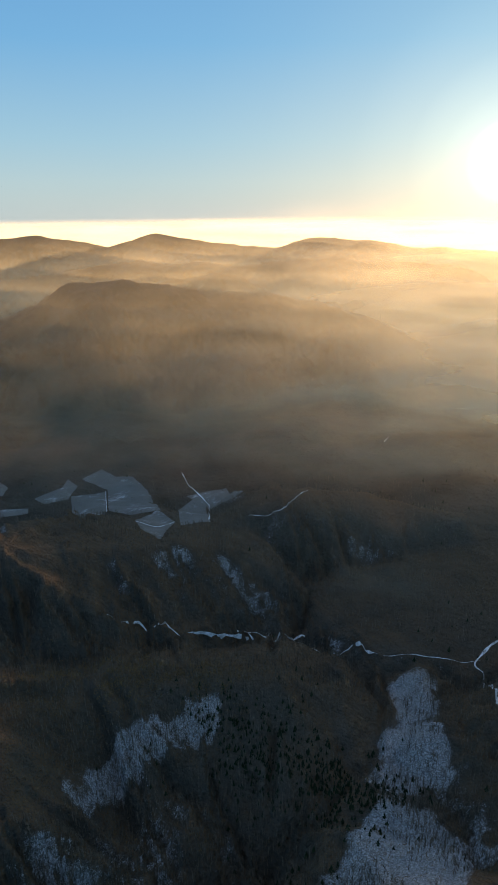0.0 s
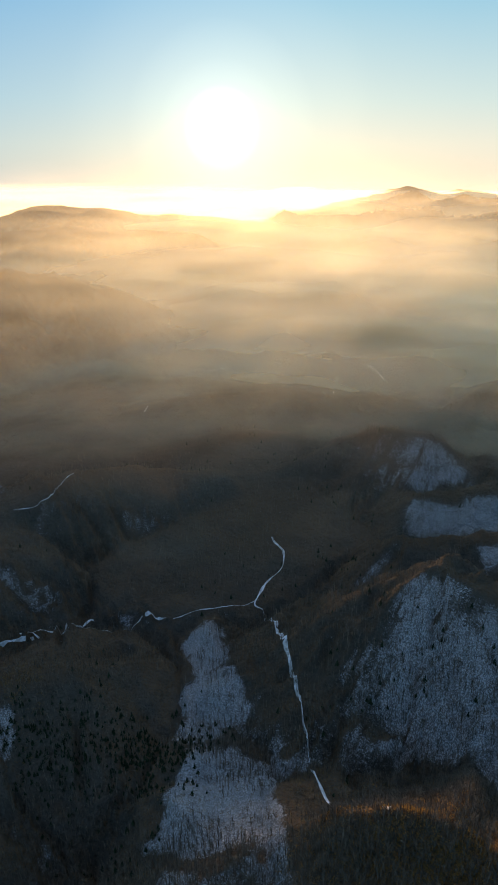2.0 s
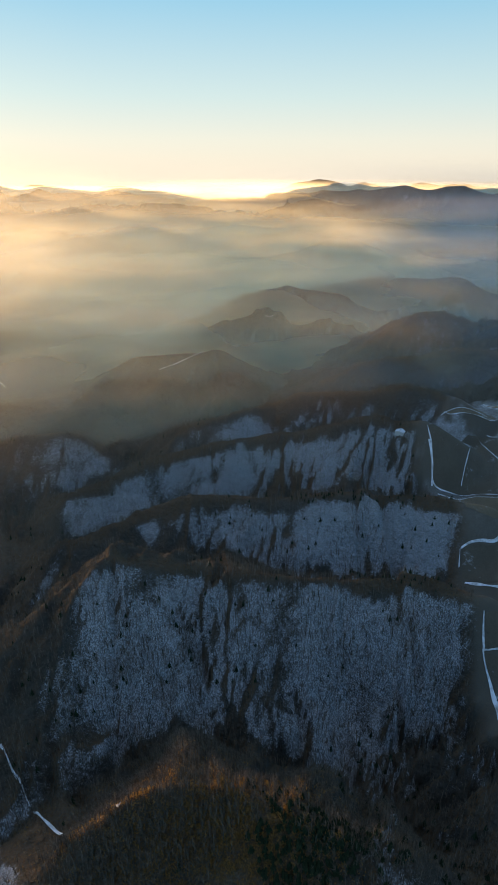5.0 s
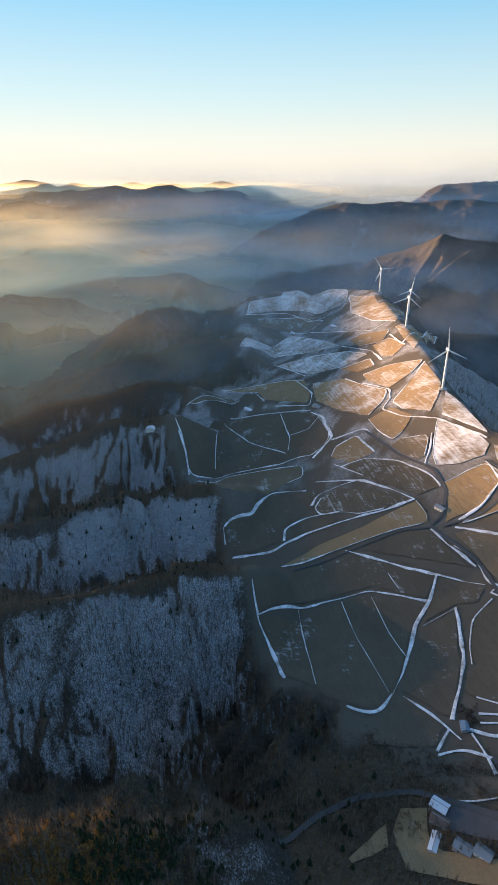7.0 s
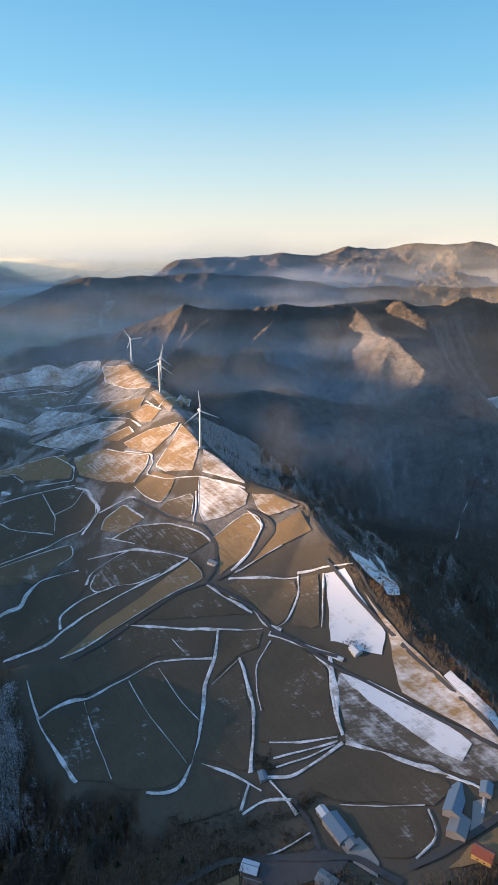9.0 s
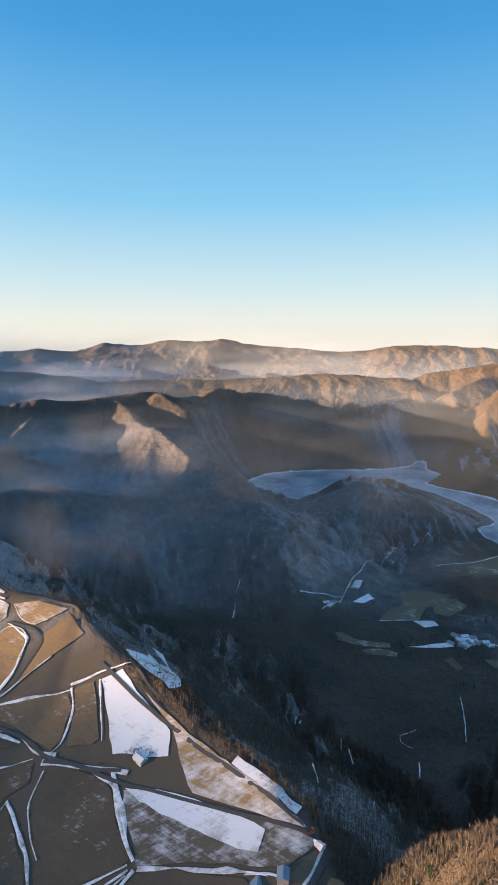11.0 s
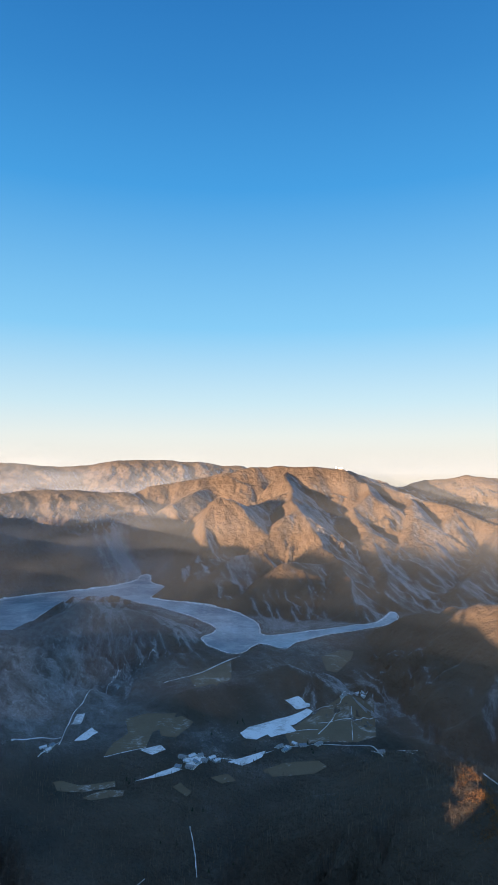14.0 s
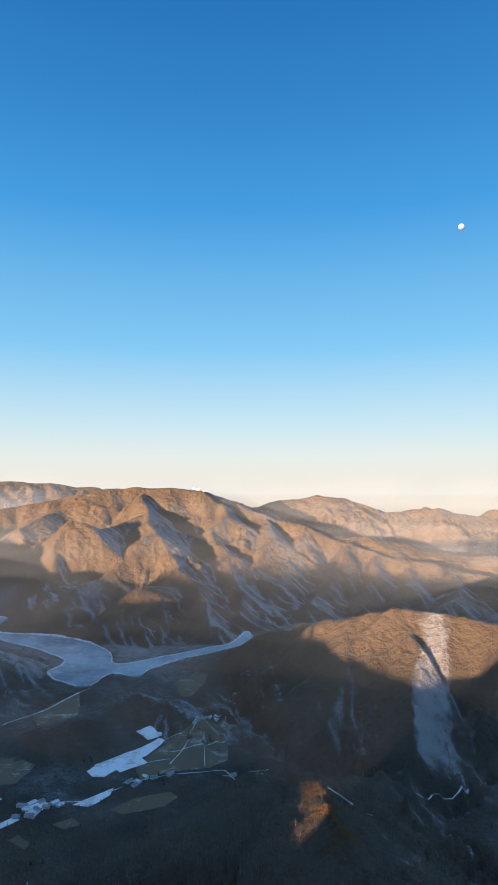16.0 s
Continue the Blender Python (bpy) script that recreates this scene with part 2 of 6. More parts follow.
# ---- the land ----
# each ridge: name, fall to its left, fall to its right, roundness, crest in metres
RIDGES = [
    ('far_range_a', 0.45, 0.45, 36, [(-3370, 2675, 461), (-3055, 3029, 450), (-2882, 3194, 463), (-2669, 3373, 430), (-2555, 3460, 409), (-2290, 3640, 476), (-1998, 3808, 429), (-1775, 3917, 379), (-1562, 4006, 389), (-1366, 4077, 442), (-1204, 4127, 459), (-986, 4184, 423), (-661, 4247, 385)]),
    ('far_range_b', 0.45, 0.45, 36, [(-961, 3986, 437), (-576, 4059, 387), (-144, 4097, 362), (143, 4097, 353), (491, 4070, 372), (855, 4009, 383), (1077, 3956, 364)]),
    ('far_range_c', 0.45, 0.45, 36, [(849, 4011, 388), (1126, 3942, 366), (1434, 3841, 368), (1668, 3746, 337), (1922, 3622, 351)]),
    ('island_a', 0.3, 0.3, 6, [(677, 4752, 482), (766, 4738, 505), (919, 4711, 514), (1060, 4681, 537), (1129, 4665, 556), (1220, 4642, 530), (1320, 4615, 508), (1478, 4566, 517), (1636, 4513, 502), (1828, 4438, 515), (1979, 4373, 521), (2128, 4303, 507), (2236, 4248, 508), (2308, 4209, 490)]),
    ('island_b', 0.3, 0.3, 6, [(3109, 3719, 519), (3187, 3653, 552), (3262, 3587, 567), (3321, 3533, 559), (3406, 3452, 517), (3494, 3363, 555), (3563, 3289, 532), (3673, 3167, 512), (3754, 3071, 547), (3857, 2941, 520), (3957, 2806, 546), (4029, 2703, 523), (4141, 2528, 558), (4205, 2420, 543), (4267, 2311, 509)]),
    ('range_second', 0.525, 0.525, 36, [(-2771, 2142, 247), (-2509, 2443, 267), (-2344, 2601, 287), (-2136, 2774, 337), (-1937, 2916, 367), (-1726, 3045, 351), (-1475, 3174, 317), (-1301, 3249, 337), (-1036, 3343, 367), (-650, 3438, 353), (-299, 3485, 314)]),
    ('knob', 0.6, 0.6, 30, [(-1554, 2567, 289), (-1460, 2621, 305), (-1363, 2673, 327), (-1266, 2720, 315), (-1141, 2774, 242)]),
    ('big_mountain', 0.48, 0.6, 30, [(-2001, 1502, 158), (-1806, 1731, 237), (-1715, 1821, 272), (-1599, 1923, 344), (-1461, 2029, 358), (-1315, 2127, 334), (-1098, 2246, 287), (-930, 2320, 297), (-757, 2382, 268), (-579, 2431, 198), (-444, 2459, 138), (-220, 2489, 63)]),
    ('hazy_low', 0.45, 0.45, 36, [(-603, 2837, 13), (-281, 2886, 68), (-41, 2899, 117), (223, 2891, 107), (477, 2860, 111), (765, 2797, 89)]),
    ('hazy_low2', 0.45, 0.45, 36, [(-196, 2692, 145), (143, 2695, 156), (451, 2662, 142), (787, 2582, 90)]),
    ('hills_mid', 0.525, 0.525, 24, [(-1384, 1075, 86), (-1294, 1181, 56), (-1189, 1286, 20), (-855, 1527, -32), (-585, 1649, -30), (-387, 1706, -33)]),
    ('hills_mid2', 0.6, 0.6, 24, [(-329, 1566, -5), (-187, 1589, 34), (-45, 1599, 37), (80, 1598, 61), (232, 1583, 52), (351, 1561, 26), (477, 1527, 17)]),
    ('dark_ridge', 0.62, 0.62, 24, [(-490, 814, 58), (-421, 907, 70), (-371, 982, 93), (-318, 1031, 86), (-238, 1073, 78), (-151, 1088, 59), (-66, 1096, 48)]),
    ('dark_ridge2', 0.62, 0.62, 24, [(-74, 1117, 22), (20, 1150, 21), (116, 1194, 42), (214, 1231, 73), (302, 1212, 104), (383, 1168, 107)]),
    ('left_bank', 0.4, 0.5, 30, [(-652, 467, 196), (-611, 520, 173), (-562, 572, 151), (-503, 623, 132), (-452, 697, 113)]),
    ('near_spur', 0.55, 0.55, 30, [(-52, 618, 47), (-31, 519, 44), (-12, 390, 77), (1, 270, 141)]),
    ('near_left', 0.45, 0.5, 30, [(-457, 293, 171), (-387, 407, 118), (-303, 484, 97), (-210, 519, 88)]),
    ('near_brown', 1.15, 1.0, 22, [(124, 256, 212), (146, 240, 210), (186, 207, 202), (222, 163, 190)]),
    ('crest_one', 0.85, 0.72, 12, [(185, 570, 191), (217, 559, 209), (278, 532, 187), (365, 477, 159), (450, 399, 167), (331, 485, 179), (427, 407, 176), (483, 357, 181), (552, 287, 162)]),
    ('crest_two', 0.8, 0.7, 12, [(237, 753, 117), (330, 729, 136), (406, 690, 157), (510, 631, 157), (610, 550, 169), (577, 596, 150), (626, 545, 158), (681, 476, 167), (728, 402, 167)]),
    ('crest_three', 0.7, 0.65, 12, [(314, 949, 84), (440, 921, 111), (560, 877, 141), (682, 800, 168), (804, 693, 207), (814, 679, 193), (857, 624, 198)]),
    ('crest_four', 0.6, 0.5, 12, [(565, 998, 129), (793, 1003, 139), (911, 926, 164), (1023, 803, 187), (1060, 720, 178)]),
    ('crest_five', 0.5, 0.5, 12, [(1030, 1089, 113), (1137, 1068, 144), (1228, 1026, 162), (1338, 915, 188), (1401, 776, 205)]),
    ('crest_six', 0.5, 0.5, 12, [(1300, 1244, 126), (1492, 1176, 223), (1562, 1117, 226), (1616, 1002, 204), (1676, 900, 263), (1754, 788, 276)]),
    ('hill_dome', 0.62, 0.62, 24, [(997, 2013, 14), (1104, 1957, 81), (1276, 1850, 171), (1445, 1722, 232), (1572, 1608, 216), (1691, 1484, 117)]),
    ('hill_low', 0.62, 0.62, 18, [(724, 1533, 126), (825, 1482, 134), (914, 1430, 147), (1070, 1319, 75)]),
    ('hill_back', 0.6, 0.6, 24, [(1779, 2029, 156), (1905, 1913, 180), (2007, 1806, 197), (2103, 1694, 200), (2222, 1536, 225), (2316, 1391, 174), (2390, 1260, 117)]),
    ('mountain_front', 0.6, 0.6, 30, [(2006, 3790, 184), (2182, 3693, 210), (2481, 3500, 301), (2660, 3366, 406), (2826, 3227, 428), (3037, 3031, 349), (3289, 2756, 267), (3432, 2576, 194)]),
    ('mountain_back', 0.525, 0.525, 30, [(1633, 4299, 365), (1927, 4176, 405), (2374, 3940, 421), (2680, 3739, 459), (2977, 3509, 454), (3236, 3273, 452), (3348, 3158, 503), (3507, 2981, 524), (3632, 2827, 512), (3740, 2685, 531), (3907, 2436, 468), (4085, 2124, 378), (4207, 1873, 288), (4320, 1597, 319), (4417, 1305, 210)]),
    ('mountain_link', 0.525, 0.525, 30, [(3972, 1826, 308), (4118, 1473, 426), (4180, 1290, 380), (4260, 1000, 373), (4317, 718, 439), (4370, 271, 470)]),
    ('mountain_east', 0.525, 0.525, 30, [(4507, 1227, 403), (4563, 1007, 545), (4619, 707, 564), (4648, 487, 572), (4664, 311, 600), (4673, 134, 591), (4617, 750, 563), (4663, 376, 597), (4680, 44, 587), (4672, -325, 577)]),
    ('mid_hump', 0.6, 0.6, 24, [(2337, 1147, 230), (2398, 1017, 264), (2481, 798, 299), (2527, 642, 286)]),
    ('range_t', 0.5, 0.6, 18, [(2414, 683, 308), (2458, 515, 407), (2489, 347, 384), (2505, 221, 389), (2513, 119, 406), (2537, -18, 401), (2611, -204, 409), (2697, -352, 414), (2762, -577, 397), (2843, -676, 416), (2859, -816, 392), (2899, -898, 388), (2856, -1031, 396), (2796, -1189, 345), (2726, -1344, 304)]),
    ('lit_spur', 0.75, 0.6, 12, [(2532, -182, 386), (2202, -282, 315), (1987, -371, 256), (1851, -438, 197)]),
    ('lit_spur_two', 0.75, 0.75, 12, [(2440, 500, 402), (2249, 527, 293), (2098, 514, 214)]),
    ('lit_spur_four', 0.75, 0.75, 12, [(2824, -672, 410), (2690, -660, 310), (2560, -640, 170)]),
    ('range_spur_a', 0.65, 0.65, 8, [(2506, 220, 397), (2300, 256, 296), (2092, 302, 205)]),
    ('range_spur_b', 0.65, 0.65, 8, [(2538, -22, 382), (2347, 31, 291), (2145, 86, 197)]),
    ('range_spur_c', 0.65, 0.65, 8, [(2472, 332, 381), (2325, 420, 334), (2162, 463, 272)]),
    ('range_spur_d', 0.65, 0.65, 8, [(2556, -361, 418), (2434, -437, 373), (2265, -521, 265), (2050, -559, 182)]),
    ('range_spur_e', 0.65, 0.65, 8, [(2800, -650, 415), (2700, -690, 300), (2620, -720, 180)]),
    ('range_spur_f', 0.65, 0.65, 8, [(2850, -960, 392), (2770, -940, 270), (2710, -920, 150)]),
    ('range_spur_g', 0.65, 0.65, 8, [(2760, -600, 405), (2570, -560, 300), (2420, -500, 200), (2300, -470, 120)]),
    ('range_spur_h', 0.65, 0.65, 8, [(2870, -830, 392), (2780, -810, 290), (2690, -780, 170)]),
    ('range_spur_i', 0.65, 0.65, 8, [(2790, -1180, 345), (2740, -1170, 250), (2690, -1150, 140)]),
    ('range_spur_j', 0.65, 0.65, 8, [(2453, -1973, 440), (2420, -1850, 330), (2400, -1740, 200)]),
    ('range_u', 0.525, 0.525, 30, [(3353, 1574, 373), (3430, 1401, 433), (3478, 1283, 463), (3634, 754, 478), (3708, 225, 473), (3715, -143, 402), (3691, -466, 423), (3640, -776, 407), (3584, -1009, 403), (3658, -738, 409), (3442, -1456, 459), (3228, -1891, 427)]),
    ('far_east', 0.45, 0.45, 30, [(4612, -1076, 642), (4559, -1291, 644), (4428, -1699, 625), (4302, -2003, 596), (4150, -2306, 624), (4019, -2531, 642), (3797, -2858, 617), (3604, -3100, 596)]),
    ('far_east2', 0.45, 0.45, 30, [(4711, -287, 605), (4669, -704, 628), (4594, -1102, 658), (4511, -1407, 624), (4414, -1692, 626), (4721, -216, 634), (4673, -728, 654), (4604, -1097, 669), (4502, -1469, 606)]),
    ('plateau', 0.72, 0.45, 15, [(1874, 716, 268), (1806, 553, 290), (1386, 349, 295), (1139, 224, 292), (1008, 168, 282), (881, 71, 273), (807, -26, 270), (705, -71, 245), (650, -122, 238), (559, -165, 223), (476, -198, 220)]),
    ('plateau_end', 0.7, 0.3, 15, [(559, -174, 223), (452, -210, 216), (409, -208, 194)]),
    ('forest_slope', 0.4, 0.4, 30, [(1744, 253, 218), (1813, 90, 220), (1817, -31, 193), (1790, -182, 178), (1736, -356, 158), (1664, -523, 171)]),
    ('peninsula', 0.5, 0.5, 40, [(1774, -62, 129), (1860, -269, 143), (1922, -489, 116), (1918, -682, 96), (1894, -880, 112), (1879, -981, 150), (1823, -1085, 128), (1714, -1201, 74), (1618, -1248, 26)]),
    ('summit', 0.45, 0.78, 18, [(3293, -1795, 349), (3208, -2044, 460), (3013, -2409, 533), (2915, -2604, 589), (2768, -2763, 604), (2503, -3007, 597), (2391, -3144, 527), (2147, -3173, 449), (1860, -3235, 369), (1643, -3251, 298), (1474, -3266, 249), (1313, -3281, 208), (1016, -3322, 180), (794, -3341, 152), (533, -3331, 129)]),
    ('summit_spur_a', 0.62, 0.62, 10, [(2731, -2736, 573), (2494, -2549, 479), (2360, -2400, 411), (2188, -2317, 350), (1939, -2180, 242), (1789, -2138, 203), (1624, -2016, 145), (1486, -1883, 95)]),
    ('summit_spur_b', 0.62, 0.62, 10, [(2517, -2497, 455), (2497, -2177, 386), (2444, -1925, 333), (2410, -1790, 240), (2390, -1690, 130)]),
    ('summit_spur_c', 0.62, 0.62, 10, [(2225, -2322, 362), (2164, -1996, 244), (2120, -1751, 180), (2070, -1600, 90)]),
    ('summit_spur_d', 0.62, 0.62, 10, [(1789, -2138, 203), (1877, -1864, 183), (1850, -1690, 110)]),
    ('summit_spur_e', 0.62, 0.62, 10, [(2423, -3080, 528), (2207, -2906, 434), (2167, -2709, 371), (1945, -2566, 272), (1690, -2320, 143), (1502, -2086, 79)]),
    ('summit_spur_f', 0.62, 0.62, 10, [(2112, -3184, 439), (1891, -2911, 323), (1798, -2612, 206), (1648, -2351, 92)]),
    ('summit_spur_g', 0.62, 0.62, 10, [(1841, -3235, 363), (1759, -2935, 251), (1649, -2591, 123), (1556, -2353, 51)]),
    ('summit_spur_h', 0.62, 0.62, 10, [(1600, -3251, 288), (1499, -2966, 190), (1447, -2653, 80), (1395, -2453, 41)]),
    ('summit_spur_i', 0.62, 0.62, 10, [(1441, -3270, 241), (1329, -3013, 155), (1269, -2744, 59)]),
    ('summit_spur_j', 0.62, 0.62, 10, [(1239, -3299, 190), (1148, -3012, 114), (1108, -2760, 36)]),
    ('summit_spur_k', 0.62, 0.62, 10, [(1016, -3322, 171), (906, -3042, 106), (883, -2787, 45)]),
    ('summit_spur_l', 0.62, 0.62, 10, [(3077, -2575, 537), (2962, -2318, 460), (2889, -2079, 409), (2814, -1831, 354)]),
    ('far_south', 0.45, 0.45, 30, [(2727, -3792, 413), (2550, -3914, 477), (2257, -4091, 520), (2070, -4190, 499), (1807, -4310, 417), (1432, -4449, 421), (1068, -4550, 367), (653, -4627, 358)]),
    ('mid_south', 0.45, 0.45, 30, [(1822, -3304, 316), (1551, -3440, 286), (1251, -3561, 227), (869, -3672, 193)]),
    ('lit_hill', 0.5, 0.7, 25, [(1236, -1739, 4), (1058, -1708, 130), (894, -1702, 217), (789, -1712, 226), (672, -1722, 264), (564, -1734, 256), (422, -1749, 248), (288, -1738, 234)]),
    ('lit_hill_spur', 0.6, 0.6, 12, [(672, -1722, 262), (593, -1592, 192), (524, -1418, 116), (472, -1290, 76)]),
    ('lit_hill_spur2', 0.6, 0.6, 12, [(818, -1699, 222), (750, -1524, 140), (702, -1338, 64)]),
    ('bush_knoll', 0.55, 0.55, 15, [(462, -856, 181), (397, -777, 193), (351, -728, 200)]),
    ('valley_knob', 0.5, 0.5, 20, [(1231, -949, 57), (1189, -1096, 62), (1172, -1202, 79), (1104, -1238, 66), (988, -1234, 43)]),
    ('turbine_knoll', 1.3, 1.3, 12, [(120, -150, 322), (197, -214, 326), (258, -328, 350)]),
]

SHORE = [(2309, -637), (2630, -796), (2683, -1081), (2599, -1399), (2621, -1538), (2654, -1627), (2776, -1728), (2721, -1746), (2574, -1637), (2392, -1650), (2326, -1529), (2270, -1449), (2096, -1537), (1903, -1594), (1658, -1546), (1538, -1418), (1474, -1570), (1420, -1773), (1373, -1873), (1463, -2085), (1352, -1965), (1341, -1829), (1409, -1611), (1412, -1457), (1369, -1396), (1504, -1388), (1408, -1226), (1661, -1256), (1666, -1363), (1773, -1408), (2011, -1420), (2296, -1379), (2418, -1253), (2372, -1053), (2155, -864), (2162, -755), (2189, -648)]
for _ in range(2):
    SHORE = [(a[0] * (1 - k) + b[0] * k, a[1] * (1 - k) + b[1] * k) for a, b in zip(SHORE, SHORE[1:] + SHORE[:1]) for k in (0.25, 0.75)]
SHORE = [(x + 9 * noise.noise((x * 0.02, y * 0.02, 1)), y + 9 * noise.noise((x * 0.02, y * 0.02, 5))) for x, y in SHORE]
FARM = [(854, 623), (761, 552), (764, 517), (703, 420), (659, 395), (628, 366), (538, 278), (507, 256), (454, 195), (434, 121), (398, 95), (401, 51), (389, 18), (374, -45), (339, -100), (402, -211), (425, -215), (522, -161), (588, -119), (651, -87), (707, -55), (748, -37), (844, 22), (864, 65), (1065, 185), (1474, 357), (1812, 533), (2217, 942), (2139, 1195), (1357, 782), (1249, 618), (1219, 753), (993, 695)]
# where snow or brown growth prevails: snow, brown, radius, middle line
ZONES = [
    (0.85, -0.6, 33, [(-58, 640), (-40, 490)]),
    (0.85, -0.6, 50, [(-40, 510), (-26, 340)]),
    (0.85, -0.6, 66, [(-26, 360), (-14, 200)]),
    (1, -0.2, 18, [(-326, 316), (-302, 374), (-254, 447)]),
    (-0.3, 0.25, 90, [(24, 307), (68, 242), (119, 218)]),
    (-0.3, 0.35, 60, [(108, 233), (177, 192), (198, 152)]),
    (-0.25, 0, 170, [(-448, 431), (-285, 452), (-138, 473)]),
    (-0.3, -0.1, 200, [(977, -479), (656, -612), (496, -724)]),
    (0.45, -0.4, 40, [(573, -1710), (536, -1571), (498, -1454), (446, -1333)]),
    (-0.25, -0.1, 150, [(-391, 901), (-90, 917), (120, 1050)]),
    (0.3, -0.2, 190, [(1554, -327), (1495, -618), (1700, -962)]),
    (-0.2, 0.1, 140, [(781, -1221), (520, -1039)]),
    (-0.45, 0.8, 13, [(185, 570), (217, 559), (278, 532), (365, 477), (450, 399), (331, 485), (427, 407), (483, 357), (552, 287)]),
    (-0.45, 0.8, 13, [(237, 753), (330, 729), (406, 690), (510, 631), (610, 550), (577, 596), (626, 545), (681, 476), (728, 402)]),
    (-0.45, 0.8, 13, [(314, 949), (440, 921), (560, 877), (682, 800), (804, 693), (814, 679), (857, 624)]),
    (-0.45, 0.8, 13, [(565, 998), (793, 1003), (911, 926), (1023, 803), (1060, 720)]),
    (-0.45, 0.8, 13, [(1030, 1089), (1137, 1068), (1228, 1026), (1338, 915), (1401, 776)]),
    (-0.45, 0.8, 25, [(1300, 1244), (1492, 1176), (1562, 1117), (1616, 1002), (1676, 900), (1754, 788)]),
]


# level ground of the valleys: radius, middle line
FLATS = [(85, [(300, 75), (345, 20), (345, -60), (350, -130)]), (190, [(760, -860), (1010, -860), (1200, -650), (1330, -680)]), (190, [(820, -1010), (1150, -960), (1290, -1060)]), (170, [(-930, 960), (-720, 960), (-540, 860)])]


def value_noise(x, y, seed):
    """Smooth noise in -1..1 on a unit lattice."""
    xi, yi = np.floor(x).astype(np.int64), np.floor(y).astype(np.int64)
    fx, fy = x - xi, y - yi
    fx, fy = fx * fx * (3 - 2 * fx), fy * fy * (3 - 2 * fy)

    def corner(a, b):
        h = (a * 374761393 + b * 668265263 + seed * 974711) & 0x7FFFFFFF
        h = ((h ^ (h >> 13)) * 1274126177) & 0x7FFFFFFF
        return ((h ^ (h >> 16)) & 0xFFFF) / 32767.5 - 1

    low = corner(xi, yi) * (1 - fx) + corner(xi + 1, yi) * fx
    high = corner(xi, yi + 1) * (1 - fx) + corner(xi + 1, yi + 1) * fx
    return low * (1 - fy) + high * fy


def fractal(x, y, size, octaves, seed):
    total, amp = 0, 1.0
    for k in range(octaves):
        total = total + amp * value_noise(x / size + 17.3 * k, y / size - 9.1 * k, seed + k)
        size, amp = size * 0.5, amp * 0.5
    return total


def step(a, b, v):
    v = np.clip((v - a) / (b - a), 0, 1)
    return v * v * (3 - 2 * v)


def ridge_height(x, y, line, left, right, rounded, spurs):
    """The height of one ridge: its crest falls off to both sides, steep above and gentler below."""
    best, height = np.full(x.shape, 1e12), np.full(x.shape, -1e6)
    for (ax, ay, az), (bx, by, bz) in zip(line, line[1:]):
        dx, dy = bx - ax, by - ay
        s = np.clip(((x - ax) * dx + (y - ay) * dy) / (dx * dx + dy * dy + 1e-9), 0, 1)
        px, py = x - ax - s * dx, y - ay - s * dy
        d = np.hypot(px, py)
        slope = right + (left - right) * step(-60, 60, (dx * py - dy * px) / math.hypot(dx, dy))
        drop = slope * (np.sqrt(d * d + rounded * rounded) - rounded)
        height = np.maximum(height, az + s * (bz - az) - drop + np.minimum(0.30 * drop, 45) * spurs)
        best = np.minimum(best, d)
    return height, best


def base_height(x, y):
    """The large forms: valley floor, ridges and the rise to the skyline; and the distance to the nearest crest."""
    r = np.hypot(x, y)
    farm = farm_mask(x, y)
    rim = 290 + 80 * step(50, 75, np.degrees(np.arctan2(x, y)))
    spurs = fractal(x, y, 260, 4, 5) * (1 - farm) * 0.75
    z = VALLEY + 14 * fractal(x, y, 400, 3, 2) + rim * (np.clip(r - 3800, 0, None) / 1100) ** 1.4
    crest = np.full(x.shape, 1e9)
    for name, left, right, rounded, line in RIDGES:
        reach = (max(p[2] for p in line) - VALLEY + 120) / min(left, right)
        px, py = [p[0] for p in line], [p[1] for p in line]
        i = np.nonzero((x > min(px) - reach) & (x < max(px) + reach) & (y > min(py) - reach) & (y < max(py) + reach))[0]
        if not len(i):
            continue
        h, d = ridge_height(x[i], y[i], line, left, right, rounded, spurs[i])
        k = np.where(r[i] > 4600, 8, 0.006 * r[i] + 6)
        e = np.clip(0.5 + 0.5 * (h - z[i]) / k, 0, 1)
        z[i] = z[i] * (1 - e) + h * e + k * e * (1 - e) * 0.5
        crest[i] = np.minimum(crest[i], d)
    return z, crest, farm


def lattice(a, b, seed):
    h = (a * 374761393 + b * 668265263 + seed * 974711) & 0x7FFFFFFF
    h = ((h ^ (h >> 13)) * 1274126177) & 0x7FFFFFFF
    return ((h ^ (h >> 16)) & 0xFFFF) / 65535.0


def gullies(x, y, ux, uy, size, seed):
    """Ribs and gullies that run down the slope: waves along the unit direction across it, in -1..1."""
    px, py = x / size, y / size
    xi, yi = np.floor(px).astype(np.int64), np.floor(py).astype(np.int64)
    total, weight = np.zeros(x.shape), np.full(x.shape, 1e-6)
    for i in (-1, 0, 1):
        for j in (-1, 0, 1):
            dx = px - (xi + i + lattice(xi + i, yi + j, seed))
            dy = py - (yi + j + lattice(xi + i, yi + j, seed + 77))
            w = np.exp(-2.2 * (dx * dx + dy * dy))
            total += w * np.cos(2 * math.pi * (dx * ux + dy * uy) + 6.28 * lattice(xi + i, yi + j, seed + 31))
            weight += w
    return total / weight


